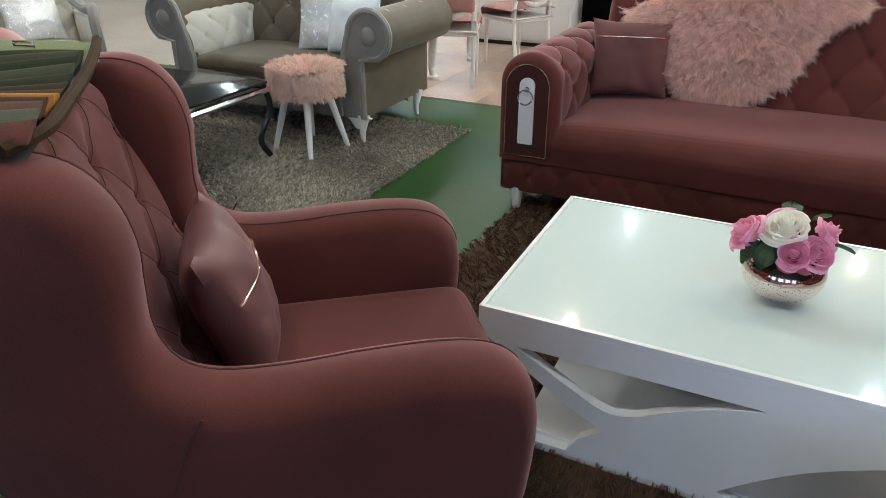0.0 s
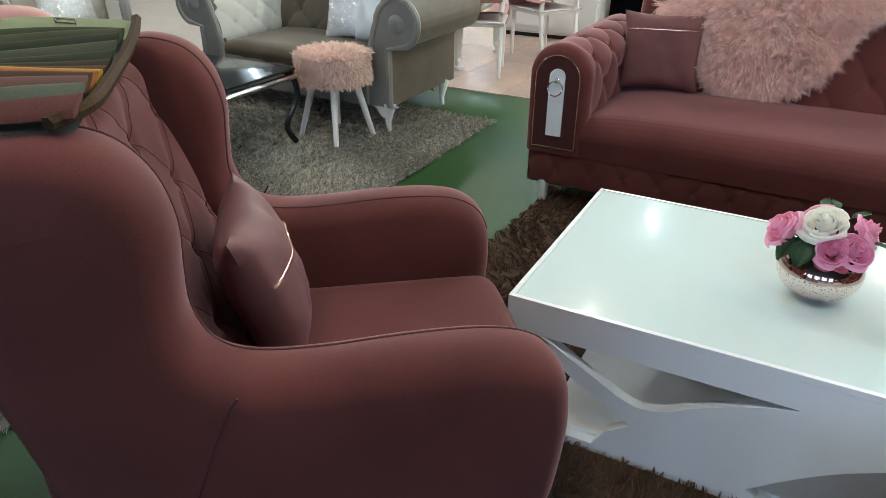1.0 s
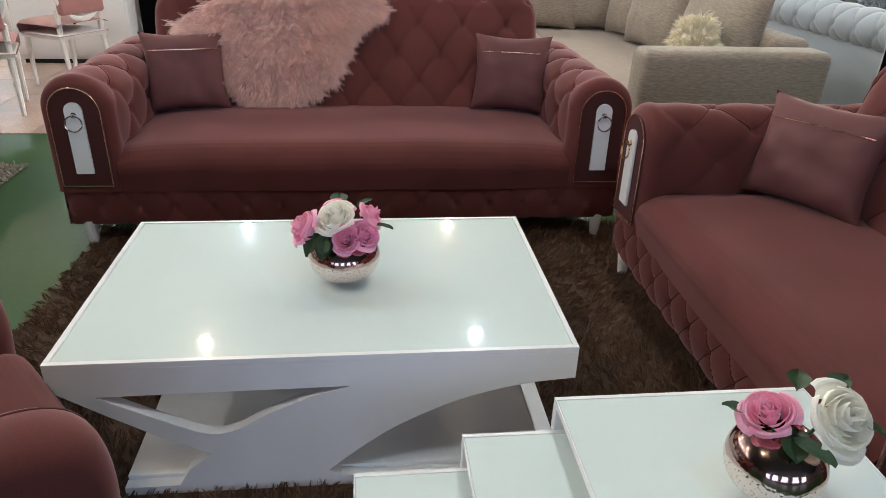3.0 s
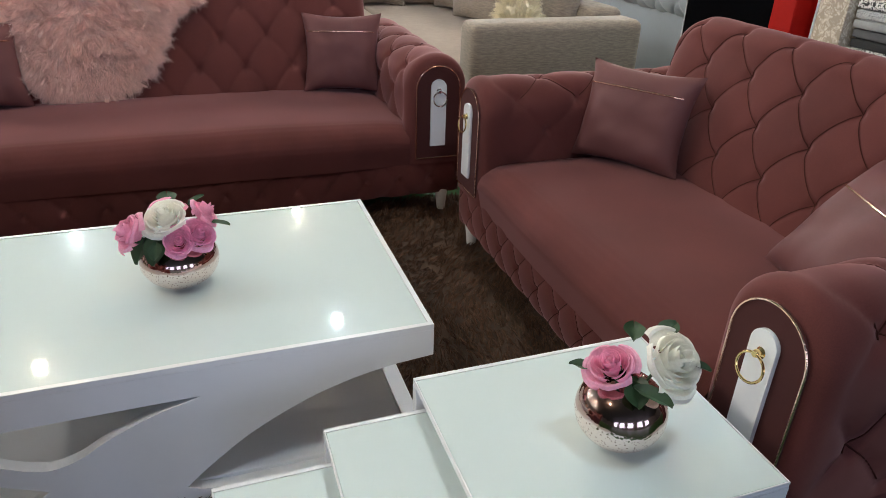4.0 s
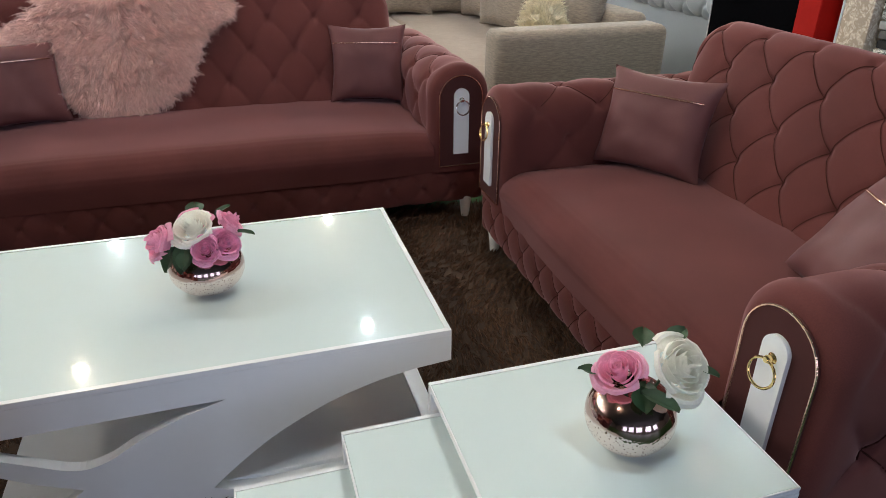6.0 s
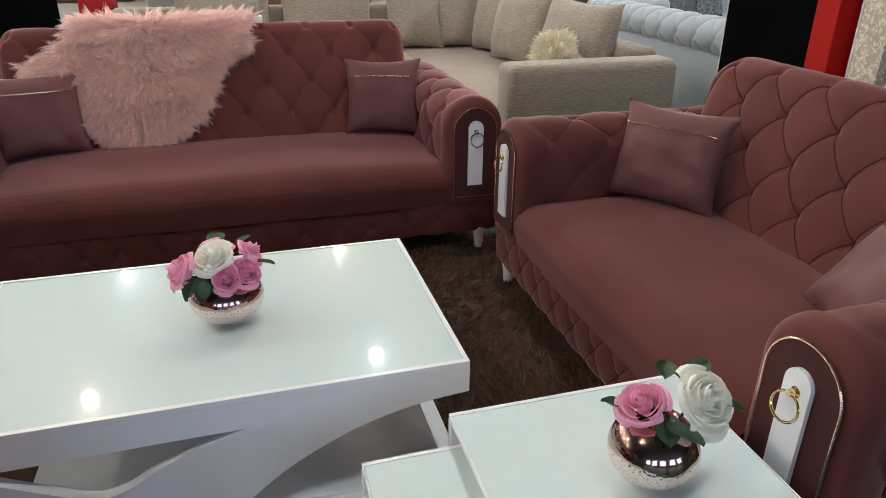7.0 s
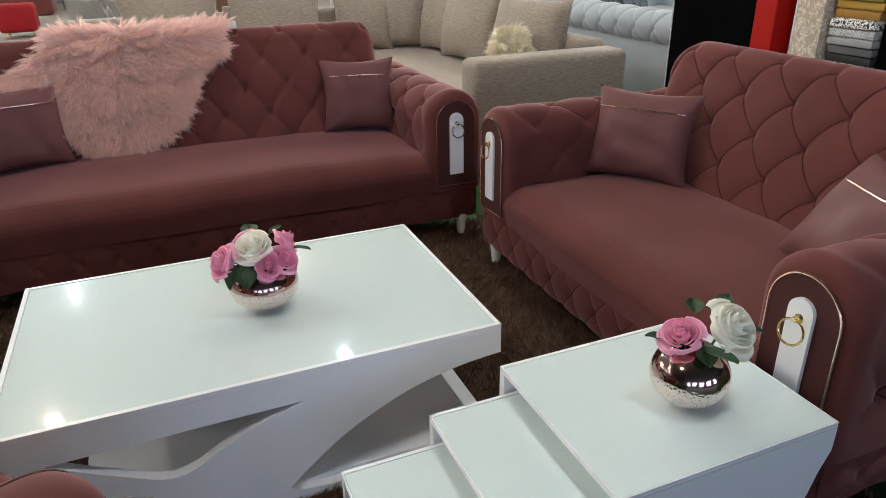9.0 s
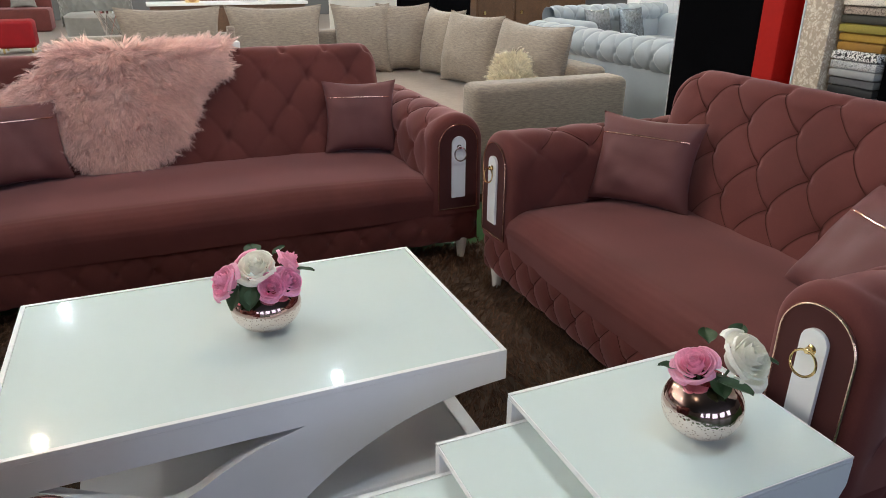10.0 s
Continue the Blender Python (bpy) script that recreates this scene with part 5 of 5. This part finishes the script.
# ---- display stand, fabric shelf and sofas in the distance ----
def display():
    b = thing("black_display_panel", "tall matt black display panel with a red side board", "display panel", pose(3.05, 0, 0))
    part("black_board", rbox(0, 0.10, 1.02, 1.58, 0.0, 2.5, 0.004, 1), BLACK_PANEL, b, smooth=False)
    part("red_board", rbox(-0.02, 0.12, 0.895, 1.016, 0.0, 2.5, 0.004, 1), RED_PANEL, b, "bright red board", smooth=False)
    part("side_board", rbox(0.11, 0.13, 0.816, 0.893, 0.0, 2.5, 0.002, 1), RED_PANEL, b, "recessed red board", smooth=False)
    p = thing("wallpapered_column", "slim column clad in cream flecked wallpaper", "column", pose(3.05, 0, 0))
    part("shaft", rbox(0, 0.16, 0.672, 0.806, 0.0, 2.5, 0.006, 2), STONE, p)
    part("edge_strip", rbox(-0.003, 0.16, 0.807, 0.813, 0.0, 2.5, 0.002, 1), WHITE_LEG, p, "thin white edge strip")
    part("white_edge", rbox(0.0, 0.10, 1.582, 1.588, 0.0, 2.5, 0.002, 1), WHITE_LEG, b, "thin white edge strip")
    s = thing("fabric_shelf", "dark shelf stand for folded upholstery fabrics", "shelf", pose(3.1, 0, 0))
    part("back_board", rbox(0.32, 0.34, -0.06, 0.668, 0, 2.3, 0.002, 1), BLACK_PANEL, s)
    part("side_panel", rbox(0.0, 0.319, 0.20, 0.435, 0, 2.3, 0.004, 1), BLACK_PANEL, s)
    for y in (-0.06, 0.660):
        part("upright", rbox(0.12 if y > 0.6 else 0.0, 0.319, y, y + 0.008, 0, 2.3, 0.002, 1), BLACK_PANEL, s)
    for z in (0.35, 0.787, 1.32, 1.76):
        for y in (-0.05, 0.437):
            part("shelf_board", rbox(0.02, 0.318, y, y + (0.231 if y < 0.4 else 0.222), z - 0.016, z, 0.002, 1), BLACK_PANEL, s)
    plain = [("grey", (0.13, 0.13, 0.135)), ("light grey", (0.28, 0.28, 0.285)), ("black", (0.014, 0.014, 0.016)), ("ochre", (0.27, 0.135, 0.02)), ("mustard", (0.40, 0.24, 0.035)), ("olive green", (0.26, 0.205, 0.035)), ("dark grey-green", (0.04, 0.038, 0.03))]
    cloth = {k: mat("folded_cloth", c, 0.8, var=0.18, scale=8, fine=260, bump=0.3, dist=0.002) for k, c in plain}
    cloth["black and white patterned"] = figured("scroll_print_cloth", (0.02, 0.02, 0.022), (0.78, 0.77, 0.74), 46, True, 0.10, 0.16, 0.6)
    cloth["grey and black patterned"] = figured("small_print_cloth", (0.03, 0.03, 0.035), (0.52, 0.52, 0.52), 80, True, 0.12, 0.22, 0.6)
    cloth["brown patterned"] = figured("brown_print_cloth", (0.07, 0.045, 0.035), (0.42, 0.34, 0.28), 80, True, 0.10, 0.2, 0.6)
    cloth["cream patterned"] = figured("cream_print_cloth", (0.16, 0.12, 0.09), (0.66, 0.60, 0.52), 60, False, 0.18, 0.3, 0.8)
    pile = ("grey", "light grey", "black and white patterned", "black", "grey", "light grey", "grey and black patterned", "black and white patterned", "ochre", "mustard", "olive green", "dark grey-green", "brown patterned", "cream patterned")
    rng = random.Random(8)
    for z0, count, first in ((0.35, 10, 3), (0.787, 14, 0), (1.32, 11, 6), (1.76, 10, 2)):
        for j, ya in enumerate((0.441, -0.04)):
            z = z0 + 0.002
            for k in range(count):
                th = 0.0345 * rng.uniform(0.96, 1.04)
                kind = pile[(k + first + 5 * j) % len(pile)]
                x0 = rng.uniform(-0.035, -0.008)
                f = thing("folded_fabric", "folded length of " + kind + " upholstery fabric on the shelf", "fabric", pose(3.1, 0, z), "folded fabrics on the shelf")
                body = part("cloth", rbox(x0, 0.30, ya + rng.uniform(0, 0.008), ya + 0.214 - rng.uniform(0, 0.008), 0, th - 0.004, 0.006, 2), cloth[kind], f)
                part("fold", rbox(x0 + 0.016, 0.28, ya + 0.014, ya + 0.200, th - 0.0039, th - 0.0004, 0, 1), cloth[kind], f)
                z += th
    # blue-grey buttoned sofa turned away
    for k, (x, y, turn, w) in enumerate(((4.95, 3.55, 90, 2.5), (6.6, 6.1, 8, 2.1))):
        mm = pose(x, y, 0, 0, 0, turn)
        q = thing("buttoned_sofa", "blue-grey velvet buttoned sofa" + (" seen from behind" if k == 0 else " with black sequin cushions"), "sofa", mm, "blue-grey buttoned sofas")
        hw = w / 2
        part("base", rbox(-hw, hw, 0.0, 0.9, 0.1, 0.42, 0.04, 3), BLUE_GREY, q)
        part("outer_back", rbox(-hw, hw, 0.78, 0.93, 0.1, 0.72, 0.03, 2), BLUE_GREY, q)

        def roll(u, v, w=w):
            xx = (u - 0.5) * w
            a = v * math.tau
            r = 0.130 + tuft(xx, a * 0.125, 0.23, 0.392, 0.012, 0.006, 0.04)
            return (xx, 0.87 - r * math.cos(a), 0.735 + r * math.sin(a))
        bm = sheet(roll, int(w / 0.011), 64, closed_v=True)
        part("rolled_back", bm, BLUE_GREY, q)
        for side in (-1, 1):
            part("arm", rbox(side * hw - 0.13, side * hw + 0.13, 0.0, 0.9, 0.1, 0.72, 0.09, 4), BLUE_GREY, q)
        for lx in (-hw + 0.05, hw - 0.05):
            for ly in (0.06, 0.84):
                f = part("foot", lathe([(0, 0), (0.02, 0), (0.03, 0.11), (0, 0.11)], 10), WHITE_LEG, q)
                f.matrix_basis = pose(lx, ly, 0)
        if k:
            for j, cx in enumerate((-0.45, 0.15)):
                cushion("sequin_cushion", "black sequin cushion on the blue-grey sofa", 0.5, 0.42, 0.15, SEQUIN_BLACK, mm @ pose(cx, 0.5, 0.42, -14, 0, 6), None, "black sequin cushions", 50 + j)
    # far row: red pouf, grey round chair, mirrored side table, wine-red sofa
    pf = thing("red_pouf", "square red velvet pouf on small feet", "pouf", pose(-1.36, 11.9, 0))
    part("pad", rbox(-0.27, 0.27, -0.27, 0.27, 0.08, 0.50, 0.06, 4), RED_VELVET, pf)
    for x in (-0.2, 0.2):
        for y in (-0.2, 0.2):
            f = part("foot", lathe([(0, 0), (0.015, 0), (0.02, 0.09), (0, 0.09)], 8), BRASS, pf)
            f.matrix_basis = pose(x, y, 0)
    gc = thing("round_armchair", "grey buttoned tub armchair in the distance", "armchair", pose(-0.2, 13.6, 0))

    def tub(u, v):
        a = -0.15 + (math.pi + 0.3) * u
        r = 0.62 + tuft(a * 0.62, v * 0.6, 0.2, 0.25, 0.02, 0.012, 0.05)
        return (r * math.cos(a), -r * 0.2 + r * math.sin(a), 0.25 + 0.75 * v)
    part("tub_back", sheet(tub, 90, 30), TAUPE_TRIM, gc)
    part("seat", lathe([(0, 0.0), (0.54, 0.0), (0.58, 0.1), (0.6, 0.42), (0.5, 0.48), (0, 0.48)], 28), TAUPE_TRIM, gc)
    st = thing("mirrored_side_table", "round mirrored side table with lattice wire base", "table", pose(0.15, 12.3, 0))
    part("top", lathe([(0, 0.56), (0.36, 0.56), (0.36, 0.6), (0, 0.6)], 28), MIRROR, st)
    for k in range(12):
        a, b = k * math.tau / 12, (k + 2) * math.tau / 12
        for aa, bb in ((a, b), (b, a)):
            part("wire", tube([(0.24 * math.cos(aa), 0.24 * math.sin(aa), 0.0), (0.33 * math.cos(bb), 0.33 * math.sin(bb), 0.56)], 0.008, False, 5), CHROME, st)
    ws = thing("wine_red_sofa", "wine-red sofa with pale cushions in the distance", "sofa", pose(-2.2, 15.6, 0))
    part("base", rbox(-1.3, 1.0, 0, 0.9, 0.0, 0.45, 0.05, 3), VELVET, ws)
    part("back", rbox(-1.3, 1.0, 0.75, 0.98, 0.1, 0.95, 0.06, 3), VELVET, ws)
    for k, x in enumerate((-0.9, -0.2, 0.5)):
        cushion("scatter_cushion", "pale grey cushion on the wine-red sofa", 0.5, 0.45, 0.16, TAUPE_TRIM, pose(-2.2 + x, 16.15, 0.45, -14, 0, 0), None, "pale cushions on the wine-red sofa", 60 + k)
    # dark wooden consoles and warm display pieces beyond the corner sofa
    for k, (x, y, w, hgt, mt) in enumerate(((0.6, 9.2, 2.2, 0.85, DARK_WOOD), (3.4, 8.6, 1.8, 0.98, BLACK_PANEL), (5.6, 9.4, 2.2, 1.15, DARK_WOOD), (8.6, 9.0, 2.2, 0.9, WHITE_LACQUER))):
        c = thing("console_table", ("dark wooden", "black", "dark walnut", "white")[k] + " console cabinet in the distance", "console", pose(x, y, 0))
        part("top", rbox(0, w, 0, 0.45, hgt - 0.04, hgt, 0.006, 1), WHITE_LACQUER if k == 0 else mt, c)
        part("body", rbox(0.04, w - 0.04, 0.03, 0.42, 0.1, hgt - 0.04, 0.006, 1), mt, c)
        for lx in (0.08, w - 0.08):
            part("leg", rbox(lx - 0.03, lx + 0.03, 0.05, 0.4, 0.0, 0.1, 0.004, 1), mt, c)
        for j in range(3):
            d = part("door", rbox(0.07 + j * (w - 0.12) / 3, 0.03 + (j + 1) * (w - 0.12) / 3, 0.008, 0.029, 0.13, hgt - 0.08, 0.004, 1), mt, c)
            part("handle", rbox(0.16 + j * (w - 0.12) / 3, 0.2 + j * (w - 0.12) / 3, -0.012, 0.007, hgt * 0.5, hgt * 0.5 + 0.06, 0.003, 1), BRASS, d)
    for k, (x, y, z, mt) in enumerate(((1.2, 9.3, 0.85, BRASS), (2.2, 9.35, 0.85, ROSE_WHITE), (4.0, 8.75, 0.98, TAUPE_TRIM), (4.6, 8.7, 0.98, BRASS), (6.3, 9.5, 1.15, BRASS))):
        o = thing("ornament", "small " + ("brass", "cream", "grey", "brass", "brass")[k] + " ornament on a console", "ornament", pose(x, y, z))
        part("body", lathe([(0, 0), (0.09, 0), (0.12, 0.08), (0.06, 0.18), (0.09, 0.26), (0.05, 0.32), (0, 0.33)], 18), mt, o)
    wh = thing("white_armchair", "white rounded armchair behind the corner sofa", "armchair", pose(3.0, 7.0, 0, 0, 0, 0))
    part("back", rbox(-0.42, 0.42, 0.0, 0.16, 0.1, 1.12, 0.07, 4), LIGHT_TUFT, wh)
    part("seat", rbox(-0.42, 0.42, 0.16, 0.75, 0.0, 0.45, 0.05, 3), LIGHT_TUFT, wh)
    for k, (x, y) in enumerate(((-5.5, 6.5), (6.8, 12.0), (2.6, 14.5), (-4.6, 9.6))):
        mm = pose(x, y, 0, 0, 0, (20, -15, 0, 30)[k])
        z = thing("lounge_sofa", ("wine-red", "ochre", "dark brown", "taupe")[k] + " lounge sofa in the distance", "sofa", mm)
        mt = (VELVET, OCHRE, DARK_WOOD, TAUPE)[k]
        part("base", rbox(-1.0, 1.0, 0, 0.9, 0.0, 0.43, 0.05, 3), mt, z)
        part("back", rbox(-1.0, 1.0, 0.72, 0.95, 0.08, 0.92, 0.07, 3), mt, z)
        for sd in (-1, 1):
            part("arm", rbox(sd * 1.1 - 0.12, sd * 1.1 + 0.12, 0.0, 0.95, 0.08, 0.64, 0.07, 3), mt, z)


display()


# ---- small things ----
def small_things():
    c = thing("tealight_holder", "small white block with a taupe candle on the sofa back", "candle", pose(0.875, 2.295, 0.983))
    part("block", rbox(-0.035, 0.035, -0.03, 0.03, 0.0, 0.032, 0.004, 2), WHITE_LEG, c)
    part("candle", lathe([(0, 0.032), (0.02, 0.032), (0.02, 0.10), (0.017, 0.104), (0, 0.105)], 16), BEIGE, c, "taupe candle")
    p = thing("pink_tub_chair", "dusty pink leather chair with a plump rounded back", "armchair", pose(-2.66, 0.40, 0, 0, 0, 60))
    part("seat", lathe([(0, 0.06), (0.30, 0.06), (0.33, 0.12), (0.33, 0.38), (0.30, 0.43), (0, 0.45)], 32), PINK_SEAT, p)

    def pad(u, v):
        a, b = u * math.tau, (v - 0.5) * math.pi
        ca, sa, cb, sb = math.cos(a), math.sin(a), math.cos(b), math.sin(b)
        r = max(0.0001, cb) ** 0.55
        pleat = 1 + 0.012 * math.sin(40 * b) * max(0, ca) ** 12
        x = 0.33 * math.copysign(abs(ca) ** 0.8, ca) * r * pleat
        return (x, -0.16 + 0.13 * math.copysign(abs(sa) ** 0.8, sa) * r, 0.62 + 0.25 * math.copysign(abs(sb) ** 0.8, sb))
    part("backrest", sheet(pad, 64, 40, closed_u=True), PINK_SEAT, p)
    for k in range(4):
        a = math.pi / 4 + k * math.pi / 2
        f = part("foot", lathe([(0, 0), (0.018, 0), (0.022, 0.065), (0, 0.065)], 10), WHITE_LEG, p)
        f.matrix_basis = pose(0.26 * math.cos(a), 0.26 * math.sin(a), 0)


small_things()
